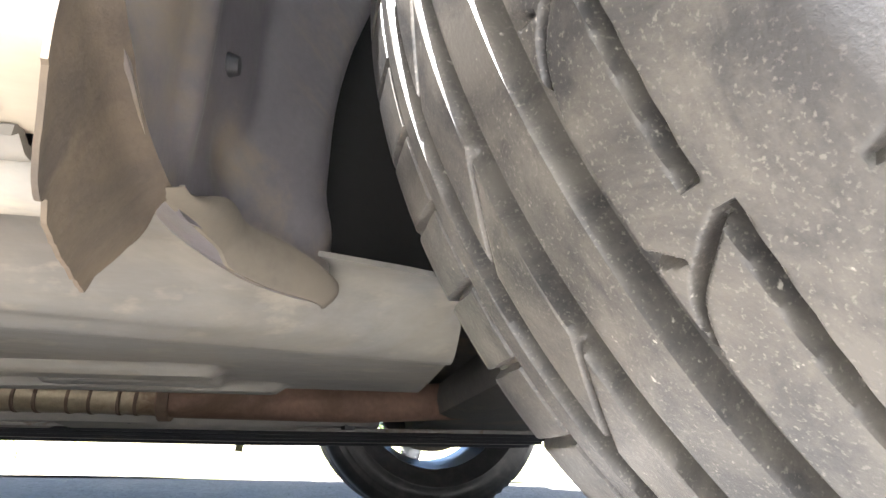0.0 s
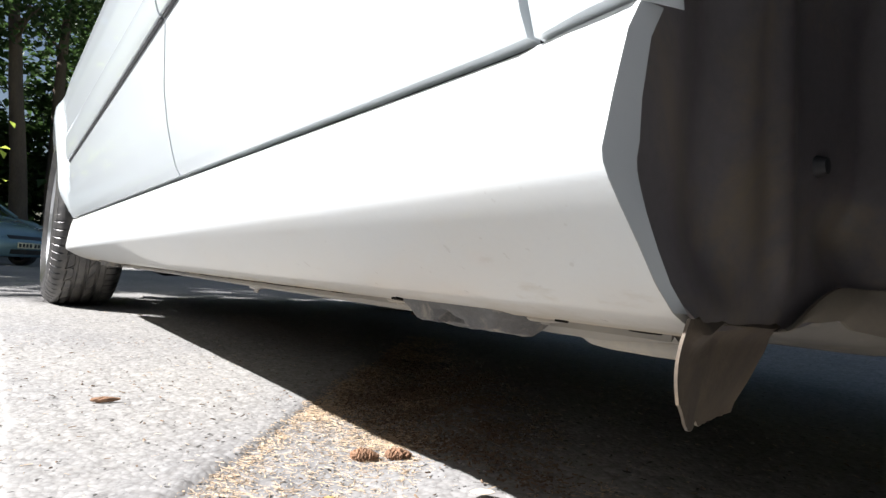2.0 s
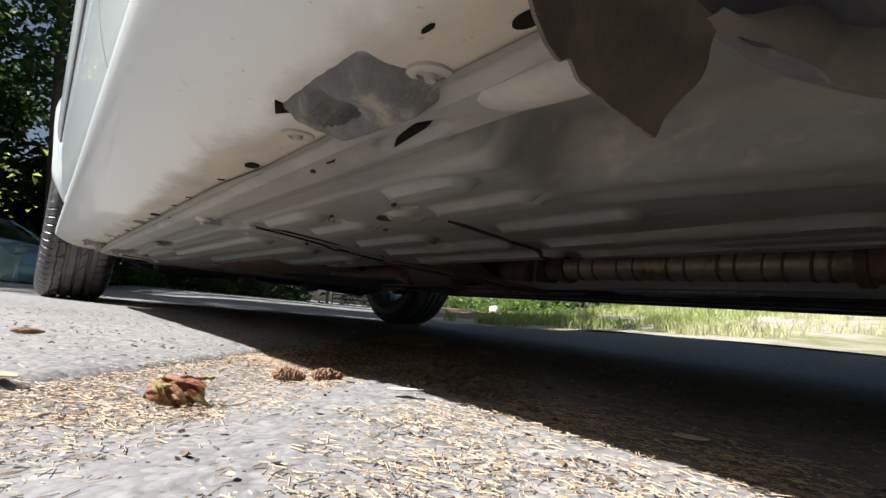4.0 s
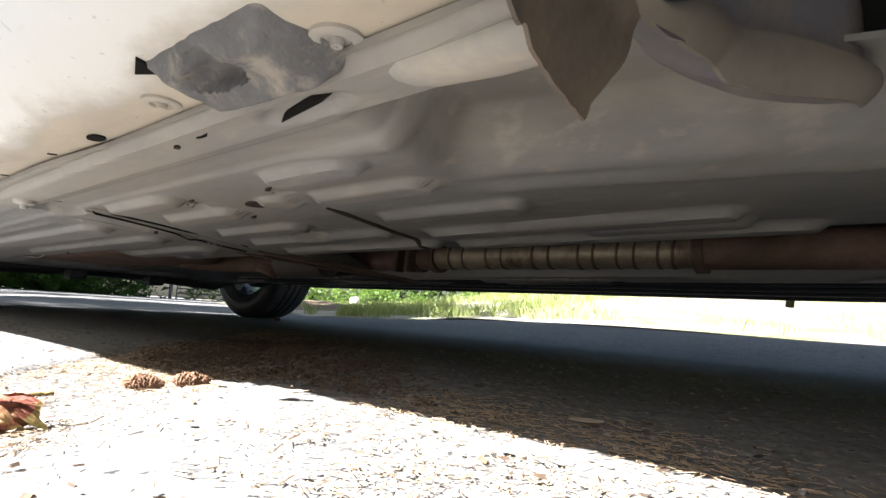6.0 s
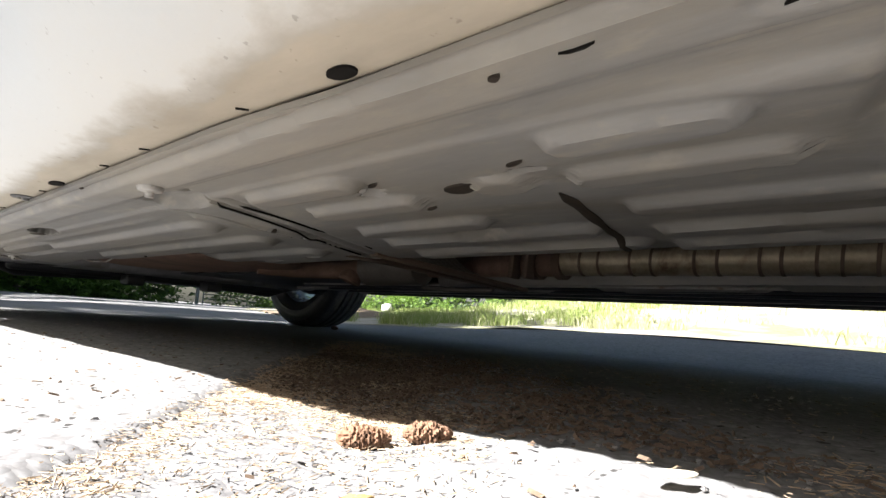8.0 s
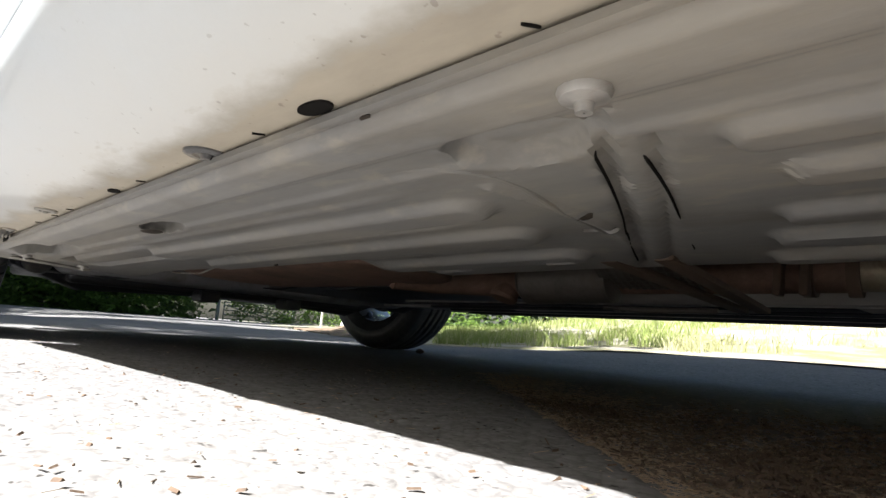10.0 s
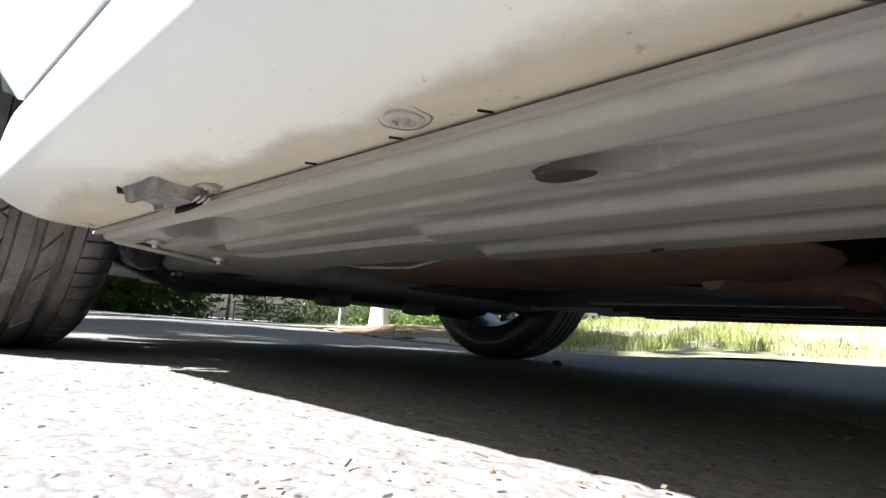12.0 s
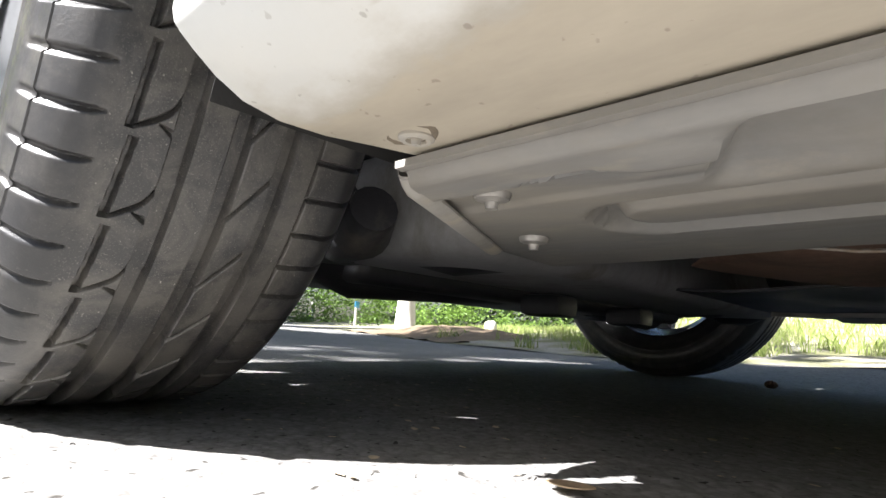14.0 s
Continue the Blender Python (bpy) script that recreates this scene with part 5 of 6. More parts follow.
verge = sheet("verge", verge_fn, graded(-9, 3, 0.12, 60, 1.2), [0, 0.05, 0.12, 0.2, 0.35, 0.5, 0.8, 1.2, 1.8, 2.6, 3.6, 5, 7, 10, 15, 25, 45, 90], VERGE)
tagged(verge, "sunlit verge of dry soil and grass", "verge", kind="structure")


def blades(name, spots, tall, mat, label, wide=0.006):
    verts, faces = [], []
    for x, y, z in spots:
        a, h = random.uniform(0, 6.28), tall * random.uniform(0.4, 1.2)
        w = wide * random.uniform(0.6, 1.3)
        dx, dy = math.cos(a), math.sin(a)
        lean = random.uniform(0.15, 1.0) * h
        b = random.uniform(0, 6.28)
        lx, ly = math.cos(b) * lean, math.sin(b) * lean
        n = len(verts)
        verts += [(x - dx * w, y - dy * w, z), (x + dx * w, y + dy * w, z), (x + dx * w * 0.8 + lx * 0.35, y + dy * w * 0.8 + ly * 0.35, z + h * 0.6),
                  (x - dx * w * 0.8 + lx * 0.35, y - dy * w * 0.8 + ly * 0.35, z + h * 0.6), (x + lx, y + ly, z + h)]
        faces += [(n, n + 1, n + 2, n + 3), (n + 3, n + 2, n + 4)]
    return tagged(mesh_part(name, verts, faces, mat, shade=False), label, "grass", kind="stuff")


rng = random.Random(5)
spots = []
for i in range(64000):
    x = rng.uniform(-9.5, 2.5)
    d = 0.30 + 4.6 * rng.random() ** 1.5
    keep = noise.noise((x * 1.1, d * 1.1, 3)) * 1.2 + 1.5 * noise.noise((x * 3.1, d * 3.1, 8)) - 0.22 + 0.08 * d - 0.25 * smooth(-1.6, -0.4, x) + 0.35 * smooth(-1.2, -2.4, x) * smooth(-4.6, -3.4, x)
    if x < -4.6 and d < 1.6:
        keep -= 0.7
    if keep < rng.random() * 0.5:
        continue
    p = verge_fn(x, d)
    spots.append((p[0], p[1], p[2] - 0.01))
# Blades beyond a ragged line, and a random quarter elsewhere, take the paler tone.
dry = [p for p in spots if p[0] > -1.9 + 0.8 * noise.noise((p[0], p[1], 5)) or (p[0] * 7919 + p[1] * 104729) % 1 < 0.25]
pale_set = set(dry)
spots = [p for p in spots if p not in pale_set]
blades("grass", dry, 0.095, PALE_GRASS, "pale grass on the verge", 0.0035)
blades("grass", spots, 0.115, GRASS, "bright green tufted grass on the verge", 0.0038)
spots = []
for i in range(9000):
    x, y = -8.6 + rng.uniform(-0.9, 0.9), -2.2 + rng.uniform(-2.0, 1.95)
    if x > -7.75 - 0.5 * max(0.0, y + 1.0) + 0.25 * noise.noise((y * 1.5, 1, 1)):
        continue
    spots.append((x, y, height(x, y) - 0.01))
blades("grass", spots, 0.17, GRASS, "long sunlit grass at the road's edge", 0.007)


def leaf_cloud(name, spots, size, mat, label, category, kind="", parent=None, droop=0.4):
    """Many folded leaves round given places."""
    verts, faces = [], []
    for x, y, z in spots:
        a, b = random.uniform(0, 6.28), random.uniform(-1.2, 0.5) * droop * 2
        u = Vector((math.cos(a) * math.cos(b), math.sin(a) * math.cos(b), math.sin(b)))
        side = u.cross(Vector((random.uniform(-0.5, 0.5), random.uniform(-0.5, 0.5), 1))).normalized()
        up = side.cross(u) * 0.18
        s = size * random.uniform(0.55, 1.25)
        p = Vector((x, y, z))
        n = len(verts)
        verts += [p, p + (u * 0.45 + side * 0.32 + up) * s, p + u * s, p + (u * 0.45 - side * 0.32 + up) * s]
        faces += [(n, n + 1, n + 2), (n, n + 2, n + 3)]
    ob = mesh_part(name, verts, faces, mat, parent, "" if category else label, shade=False)
    if category:
        tagged(ob, label, category, kind=kind)
    return ob


def clumps(n, centre, spread, per, rad, seed, keep=None):
    r = random.Random(seed)
    out = []
    for i in range(n):
        c = [centre[k] + r.uniform(-1, 1) * spread[k] for k in range(3)]
        if keep and not keep(*c):
            continue
        s = rad * r.uniform(0.5, 1.3)
        for j in range(per):
            out.append(tuple(c[k] + r.gauss(0, 1) * s * (0.6 if k == 2 else 1) for k in range(3)))
    return out


def tree(x, y, tall, r0, seed, crown, leaf_size, mat, label, lean=(0, 0), bark=None):
    """A tapered trunk with limbs and a crown of many small leaves."""
    r = random.Random(seed)
    t = empty("tree", x, y, height(x, y))
    tagged(t, label, "tree", group="roadside trees")
    pts, rad = [], []
    for i in range(11):
        k = i / 10
        pts.append((lean[0] * k + 0.12 * r.uniform(-1, 1) * k, lean[1] * k + 0.12 * r.uniform(-1, 1) * k, tall * 0.85 * k - 0.1 * (i == 0)))
        rad.append(r0 * (1 - 0.75 * k) * (1.35 if i == 0 else 1))
    v, f = tube(pts, rad, 12)
    mesh_part("trunk", v, f, bark or BARK, t)
    spots = []
    for i in range(crown["limbs"]):
        k = crown["low"] + (0.98 - crown["low"]) * i / crown["limbs"]
        j = min(9, int(k * 10))
        base = Vector(pts[j]).lerp(Vector(pts[j + 1]), k * 10 - j)
        a = r.uniform(*crown.get("turn", (0, 6.28)))
        ln = crown["reach"] * r.uniform(0.6, 1.1) * (1 - 0.45 * k)
        end = base + Vector((math.cos(a) * ln, math.sin(a) * ln, ln * r.uniform(*crown.get("rise", (0.0, 0.5)))))
        mid = base.lerp(end, 0.5) + Vector((0, 0, 0.12 * ln))
        v, f = tube([base, mid, end], [r0 * 0.3 * (1 - 0.6 * k), r0 * 0.2 * (1 - 0.6 * k), r0 * 0.05], 7)
        mesh_part("limb", v, f, bark or BARK, t)
        for q in range(crown["clumps"]):
            h = r.uniform(0.3, 1.08)
            c = base.lerp(mid, h * 2) if h < 0.5 else mid.lerp(end, h * 2 - 1)
            c = c + Vector((r.gauss(0, 1), r.gauss(0, 1), r.gauss(0, 0.6) - crown.get("hang", 0.0) * r.random())) * crown["loose"]
            for w in range(crown["leaves"]):
                spots.append((c.x + r.gauss(0, 1) * crown["size"], c.y + r.gauss(0, 1) * crown["size"], c.z + r.gauss(0, 0.55) * crown["size"]))
    leaf_cloud("crown", spots, leaf_size, mat, "", "", parent=t)
    return t


tree(-9.6, -4.2, 6.0, 0.13, 11, dict(limbs=19, low=0.27, reach=3.7, turn=(0.85, 1.65), rise=(0.0, 0.25), clumps=24, leaves=18, size=0.20, loose=0.30, hang=0.45), 0.125, LEAF_BRIGHT,
     "leafy young tree with low sunlit branches by the road")
tree(-20.5, 0.55, 15, 0.26, 21, dict(limbs=16, low=0.50, reach=3.6, clumps=12, leaves=12, size=0.42, loose=0.7), 0.26, LEAF_SHADED, "tall dark woodland tree", (-0.2, -1.2))
tree(-22.5, 1.35, 16, 0.24, 22, dict(limbs=16, low=0.50, reach=3.6, clumps=12, leaves=12, size=0.42, loose=0.7), 0.26, LEAF_SHADED, "tall dark woodland tree", (0.3, -0.3))
tree(-21.0, -4.5, 15, 0.3, 23, dict(limbs=24, low=0.12, reach=4.6, clumps=16, leaves=16, size=0.55, loose=0.9), 0.36, LEAF_SHADED, "tall dark woodland tree")
tree(-23.0, -9.5, 16, 0.3, 24, dict(limbs=24, low=0.12, reach=5.0, clumps=16, leaves=16, size=0.6, loose=0.9), 0.38, LEAF_SHADED, "tall dark woodland tree")
tree(-25.2, 3.4, 13, 0.2, 25, dict(limbs=18, low=0.42, reach=4.0, turn=(3.6, 6.0), clumps=12, leaves=12, size=0.35, loose=0.6), 0.26, LEAF_SHADED, "tall tree with an overhanging leafy branch")
tree(-26, 5.0, 14, 0.3, 26, dict(limbs=22, low=0.15, reach=4.5, clumps=14, leaves=14, size=0.6, loose=0.9), 0.4, LEAF_SHADED, "tall dark woodland tree")
# Unseen leaves added towards the sun to keep the woods in shade.
canopy = clumps(360, (-24.0, -14.5, 10.0), (7.0, 6.0, 3.4), 30, 0.8, 36)
leaf_cloud("canopy", canopy, 0.6, LEAF_SHADED, "unseen high canopy added to shade the woods", "woodland", "stuff")
# Unseen trees added up-sun; their crowns shade the road, lane and blue car.
tree(-21.2, -9.8, 12.5, 0.24, 27, dict(limbs=20, low=0.45, reach=3.6, clumps=13, leaves=13, size=0.45, loose=0.7), 0.3, LEAF_SHADED, "unseen tall tree added to shade the road")
tree(-13.2, -4.2, 11.5, 0.2, 51, dict(limbs=20, low=0.70, reach=2.9, turn=(0.95, 1.75), rise=(-0.05, 0.2), clumps=16, leaves=14, size=0.4, loose=0.55), 0.26, LEAF_SHADED, "unseen tall tree added to shade the far road")
for k, (tx, ty) in enumerate(((-7.2, -6.6), (-16.0, -9.0))):
    tree(tx, ty, 12.0, 0.22, 61 + k, dict(limbs=34, low=0.55, reach=2.5, rise=(-0.05, 0.3), clumps=15, leaves=15, size=0.42, loose=0.6), 0.30, LEAF_SHADED, "unseen tall tree added for the lane's dappled shade")
# Unseen woodland added behind the view to hold back low sky light.
around = clumps(330, (17, 1, 4.0), (3.0, 16, 4.5), 26, 0.9, 38) + clumps(330, (4, -19, 3.6), (14, 3.0, 3.6), 26, 0.9, 39)
leaf_cloud("woodland", around, 0.7, LEAF_SHADED, "unseen woodland added behind to cut sky light and reflections", "woodland", "stuff")
wood = clumps(900, (-27, -4, 4.6), (3.0, 14, 5.2), 34, 0.55, 31, lambda x, y, z: y < -1.5 or z < 3.2 or noise.noise((y * 0.9, z * 0.9, 1.5)) > -0.06)
leaf_cloud("undergrowth", wood, 0.5, LEAF_SHADED, "dense dark woodland foliage", "woodland", "stuff")
far_wood = clumps(620, (-32, -3, 4.0), (1.5, 16, 4.4), 34, 0.7, 37, lambda x, y, z: not (-2.0 < y < 3.2 and z > 4.4) or noise.noise((y * 0.8, z * 0.8, 4.5)) > 0.10)
leaf_cloud("far_woodland", far_wood, 0.6, LEAF_SHADED, "dark wall of woodland in the distance", "woodland", "stuff")
hedge = clumps(300, (-23.5, 5.9, 0.75), (0.9, 4.3, 0.9), 40, 0.22, 32, lambda x, y, z: y > 1.2)
leaf_cloud("hedge", hedge, 0.17, LEAF, "thick green roadside hedge", "hedge", "stuff")
bush = clumps(170, (-27.5, 19.0, 1.3), (2.0, 5.5, 1.3), 40, 0.33, 33)
leaf_cloud("bush", bush, 0.22, LEAF, "sunlit bushes behind the gate", "bush", "stuff")
bush = clumps(60, (-13.0, 13.5, 0.7), (2.0, 3.0, 0.6), 36, 0.24, 34)
leaf_cloud("bush", bush, 0.16, LEAF, "green bush beyond the dirt bank", "bush", "stuff")

bank_wood = clumps(1000, (2, 21.5, 2.4), (24, 2.0, 2.6), 28, 0.5, 35)
leaf_cloud("hedgerow", bank_wood, 0.4, LEAF_SHADED, "dark green hedgerow behind the grass", "hedge", "stuff")

# field gate
gate = empty("field_gate", -29.3, 15.9, -0.06)
tagged(gate, "pale weathered five-bar field gate", "gate")
gdir = Vector((0.52, 0.855, 0))


def gate_bar(name, p, q, w, h):
    a, b = Vector(p), Vector(q)
    bm = box_bm(((b - a).length, w, h), (0, 0, 0), 0.008)
    d = (b - a).normalized()
    m = Matrix.Translation((a + b) / 2) @ d.to_track_quat('X', 'Z').to_matrix().to_4x4()
    bmesh.ops.transform(bm, matrix=m, verts=bm.verts)
    part(name, bm, GATE_WOOD, gate)


for z in (0.15, 0.38, 0.62, 0.88, 1.05):
    gate_bar("rail", gdir * -1.7 + Vector((0, 0, z)), gdir * 1.7 + Vector((0, 0, z)), 0.04, 0.06)
gate_bar("brace", gdir * -1.6 + Vector((0.03, 0, 0.88)), gdir * 1.6 + Vector((0.03, 0, 0.15)), 0.03, 0.06)
for k in (-1.7, 0.6, 1.7):
    gate_bar("stile", gdir * k + Vector((0.02, 0, 0.0)), gdir * k + Vector((0.02, 0, 1.12)), 0.05, 0.07)
gate_bar("post", gdir * 2.0 + Vector((0, 0, -0.3)), gdir * 2.0 + Vector((0, 0, 1.3)), 0.14, 0.14)
gate_bar("post", gdir * -2.0 + Vector((0, 0, -0.3)), gdir * -2.0 + Vector((0, 0, 1.3)), 0.14, 0.14)

# blue sign on a post
sign = empty("road_sign", -13.4, 9.27, height(-13.4, 9.27))
tagged(sign, "small blue sign on a thin post", "sign")
part("board", box_bm((0.02, 0.36, 0.17), (0, 0, 0.63 - height(-13.4, 9.27)), 0.006, pose(0, 0, 0, 0, 0, 35)), SIGN_BLUE, sign)
part("post", box_bm((0.05, 0.05, 0.70), (-0.03, 0, 0.32), 0.006), GATE_WOOD, sign)

# pale trunk, dirt bank, white stones
tree(-8.0, 6.1, 9.0, 0.14, 41, dict(limbs=14, low=0.45, reach=2.6, clumps=10, leaves=12, size=0.4, loose=0.5), 0.2, LEAF, "tree with a pale sunlit trunk on the dirt bank", bark=PALE_STONE)


def stone(x, y, w, h, seed, label, mat=PALE_STONE, name="marker_stone", category="stone"):
    r = random.Random(seed)
    bm = bmesh.new()
    bmesh.ops.create_icosphere(bm, subdivisions=3, radius=1)
    for v in bm.verts:
        k = 1 + 0.16 * noise.noise(v.co * 1.6 + Vector((seed, 0, 0)))
        c = v.co
        v.co = Vector((math.copysign(abs(c.x) ** 0.7, c.x) * w, math.copysign(abs(c.y) ** 0.7, c.y) * w * 0.8, math.copysign(abs(c.z) ** 0.75, c.z) * h)) * k
    ob = part(name, bm, mat)
    ob.location = (x, y, height(x, y) + h * 0.45)
    return tagged(ob, label, category)


stone(-6.25, 6.05, 0.09, 0.14, 3, "whitish upright marker stone in the grass")


def bank_fn(u, v):
    x = -7.9 + 3.6 * u
    y = verge_edge(x) + 0.02 + 1.5 * v
    z = height(x, y) + 0.012 + 0.12 * math.sin(math.pi * u) ** 1.2 * smooth(0, 0.6, v) * (1 - 0.3 * smooth(0.8, 1, v)) + 0.03 * noise.noise((x * 4, y * 4, 0))
    return (x, y, z)


bank = sheet("dirt_bank", bank_fn, [i / 40 for i in range(41)], [i / 24 for i in range(25)], SOIL)
tagged(bank, "low bank of dry brown soil and roots", "bank", kind="structure")


# ---- the pale blue car across the road ----
def blue_car(x, y, heading):
    c = empty("car", x, y, height(x, y))
    c.rotation_euler = (0, 0, radians(heading))
    tagged(c, "pale blue compact hatchback parked under the trees", "car")
    # stations along the car: x, sill height, belt height, half width
    tops = [(1.88, 0.52, 0.60), (1.80, 0.66, 0.70), (1.55, 0.78, 0.78), (1.25, 0.87, 0.81), (0.95, 0.95, 0.82)]

    def across(u, v):
        px, pz, w = u
        a = 2 * v - 1
        return (px, a * w, pz + 0.05 * (1 - a * a))
    vs = [i / 10 for i in range(11)]
    sheet("bonnet", across, tops, vs, BLUE_CAR, c, 0.02, (0, 0, -1), flip=True)
    sheet("windscreen", across, [(0.94, 0.96, 0.80), (0.55, 1.20, 0.68), (0.15, 1.41, 0.60)], vs, GLASS, c, 0.006, (0, 0, -1), flip=True)
    sheet("roof", across, [(0.14, 1.42, 0.60), (-0.4, 1.48, 0.59), (-1.2, 1.46, 0.58), (-1.75, 1.38, 0.56)], vs, BLUE_CAR, c, 0.03, (0, 0, -1), flip=True)
    sheet("rear_window", across, [(-1.76, 1.37, 0.56), (-1.9, 1.0, 0.66)], vs, GLASS, c, 0.006, (0, 0, -1), flip=True)
    sheet("tailgate", across, [(-1.905, 0.98, 0.68), (-1.95, 0.5, 0.7)], vs, BLUE_CAR, c, 0.02, (1, 0, 0), flip=True)

    def belt(px):
        return 0.98 - 0.10 * smooth(0.7, 1.7, px) - 0.22 * smooth(1.3, 1.9, px)

    def low(px):
        z = 0.2
        for a in (1.22, -1.23):
            d = abs(px - a)
            if d < 0.33:
                z = max(z, 0.29 + math.sqrt(0.33 ** 2 - d * d))
        return z
    for s in (-1, 1):
        def flank(px, v, s=s):
            z = low(px) + (belt(px) - low(px)) * v
            w = 0.80 + 0.04 * math.sin(math.pi * min(1, z / 0.95)) - 0.14 * smooth(1.4, 1.9, px) ** 2 - 0.08 * smooth(-1.5, -1.95, px)
            return (px, s * w, z)
        sheet("flank", flank, span(1.86, -1.93, 90), [i / 12 for i in range(13)], BLUE_CAR, c, 0.02, (0, -s, 0), flip=s > 0)

        def glass(u, v, s=s):
            px = 0.80 - 2.55 * u
            z0, z1 = belt(px) + 0.005, min(1.40, 1.0 + (0.92 - px) * 0.62, 1.36)
            return (px, s * (0.80 - 0.19 * v * (z1 - z0) / 0.4), z0 + (z1 - z0) * v)
        sheet("side_window", glass, [i / 20 for i in range(21)], [0, 0.5, 1], GLASS, c, 0.006, (0, -s, 0), flip=s > 0)
        for u in (0.40, 0.78):
            pa, pb = Vector(glass(u, 0)), Vector(glass(u, 1))
            v, f = tube([pa, pb], 0.03, 6)
            mesh_part("pillar", v, f, BLACK, c)
        pa, pb = Vector((0.93, s * 0.80, 0.98)), Vector((0.14, s * 0.61, 1.43))
        v, f = tube([pa, pa.lerp(pb, 0.5) + Vector((0, s * 0.02, 0.02)), pb], 0.035, 8)
        mesh_part("pillar", v, f, BLUE_CAR, c)
        bm = box_bm((0.13, 0.17, 0.12), (0.62, s * 0.93, 1.03), 0.04, None, 3)
        part("mirror", bm, BLUE_CAR, c)
        bm = bmesh.new()
        bmesh.ops.create_icosphere(bm, subdivisions=3, radius=1)
        bmesh.ops.transform(bm, matrix=Matrix.Translation((1.63, s * 0.62, 0.725)) @ Matrix.Rotation(radians(-22), 4, 'Y') @ Matrix.Diagonal((0.27, 0.14, 0.085, 1)), verts=bm.verts)
        part("headlight", bm, LAMP_GLASS, c, "clear headlight")
        for a in (1.22, -1.23):
            w = empty("wheel")
            w.parent = c
            w.location = (a, s * 0.73, 0.29)
            v, f = lathe([(0.19, -0.09), (0.25, -0.095), (0.285, -0.08), (0.29, 0.0), (0.285, 0.08), (0.25, 0.095), (0.19, 0.09)], 40, 'Y')
            mesh_part("tyre", v, f, RUBBER, w)
            v, f = lathe([(0.001, 0.05 * s), (0.06, 0.055 * s), (0.15, 0.045 * s), (0.18, 0.07 * s), (0.195, 0.09 * s)], 30, 'Y')
            mesh_part("rim", v, f, ALLOY, w)

    def nose(u, v):
        a = 2 * u - 1
        z, out = v
        return (1.80 + out + 0.14 * (1 - abs(a) ** 2.5), a * 0.72, z)
    sheet("front_bumper", nose, [i / 20 for i in range(21)], [(0.20, -0.04), (0.26, 0.02), (0.42, 0.05), (0.52, 0.03), (0.58, -0.04)], BLUE_CAR, c, 0.03, (-1, 0, 0))
    sheet("grille", nose, [0.24 + 0.52 * i / 10 for i in range(11)], [(0.535, 0.022), (0.565, 0.008), (0.60, -0.02)], BLACK, c, 0.02, (-1, 0, 0))
    sheet("air_intake", nose, [0.26 + 0.48 * i / 10 for i in range(11)], [(0.25, 0.022), (0.29, 0.04), (0.34, 0.045)], BLACK, c, 0.02, (-1, 0, 0))
    bm = box_bm((0.012, 0.52, 0.11), (2.005, 0, 0.42), 0.004)
    plate = part("number_plate", bm, PLATE, c, "pale number plate")
    for k in range(6):
        part("plate_bar", box_bm((0.004, 0.05, 0.07), (2.0125, -0.21 + 0.08 * k + (0.03 if k > 3 else 0), 0.42)), BLACK, plate)
    bm = box_bm((3.0, 1.3, 0.12), (0, 0, 0.24), 0.04)
    part("floor", bm, BLACK, c)
    bm = box_bm((1.5, 1.2, 0.5), (-0.6, 0, 0.65), 0.1)
    part("seats", bm, BLACK, c, "dark seats inside")
    return c


blue_car(-14.3, -0.93, 46)


# ---- loose things on the road ----
def surface(x, y):
    return height(x, y) + bed(x, y)


rng = random.Random(77)


def scatter_stuff(name, items, mat, label, category):
    verts, faces = [], []
    for v, f in items:
        n = len(verts)
        verts += v
        faces += [tuple(i + n for i in q) for q in f]
    return tagged(mesh_part(name, verts, faces, mat, shade=False), label, category, kind="stuff")


def needle(x, y, z, ln, w, a, tilt):
    u = Vector((math.cos(a) * math.cos(tilt), math.sin(a) * math.cos(tilt), math.sin(tilt)))
    side = Vector((-math.sin(a), math.cos(a), 0)) * w
    up = Vector((0, 0, w))
    p, q = Vector((x, y, z)) - u * ln / 2, Vector((x, y, z)) + u * ln / 2
    v = [p - side, p + side, p + up, q - side, q + side, q + up]
    return v, [(0, 1, 4, 3), (1, 2, 5, 4), (2, 0, 3, 5), (0, 2, 1), (3, 4, 5)]


def litter_density(x, y):
    """How thick the dry litter lies: a band along the edge of the old surfacing."""
    d = seam_offset(x, y)
    k = smooth(-0.01, 0.02, d) * smooth(0.24, 0.13, d) * smooth(1.3, 0.9, y) * smooth(0.02, 0.12, y) * (0.45 + 0.55 * smooth(0.36, 0.46, y)) * (1 - 0.6 * smooth(0.62, 0.8, y))
    k *= 0.35 + 0.65 * smooth(-0.15, 0.25, noise.noise((x * 7, y * 7, 2)))
    near = smooth(0.24, 0.32, d) * smooth(0.60, 0.46, d) * smooth(0.06, 0.16, x) * smooth(0.10, 0.20, y) * smooth(0.62, 0.48, y)
    return max(k, 0.30 * near * (0.4 + 0.6 * smooth(-0.2, 0.2, noise.noise((x * 9, y * 9, 6))))) + 0.0025


items = []
while len(items) < 31000:
    x, y = rng.uniform(-1.1, 0.45), rng.uniform(-0.05, 1.25)
    if rng.random() < litter_density(x, y):
        items.append(needle(x, y, surface(x, y) + rng.uniform(0.0, 0.0022), 0.002 + 0.010 * rng.random() ** 2, rng.uniform(0.0002, 0.0005), rng.uniform(0, 6.28), rng.uniform(-0.15, 0.15)))
scatter_stuff("needle_litter", items, LITTER, "dry straw-coloured needles and leaf scraps on the asphalt", "leaf litter")


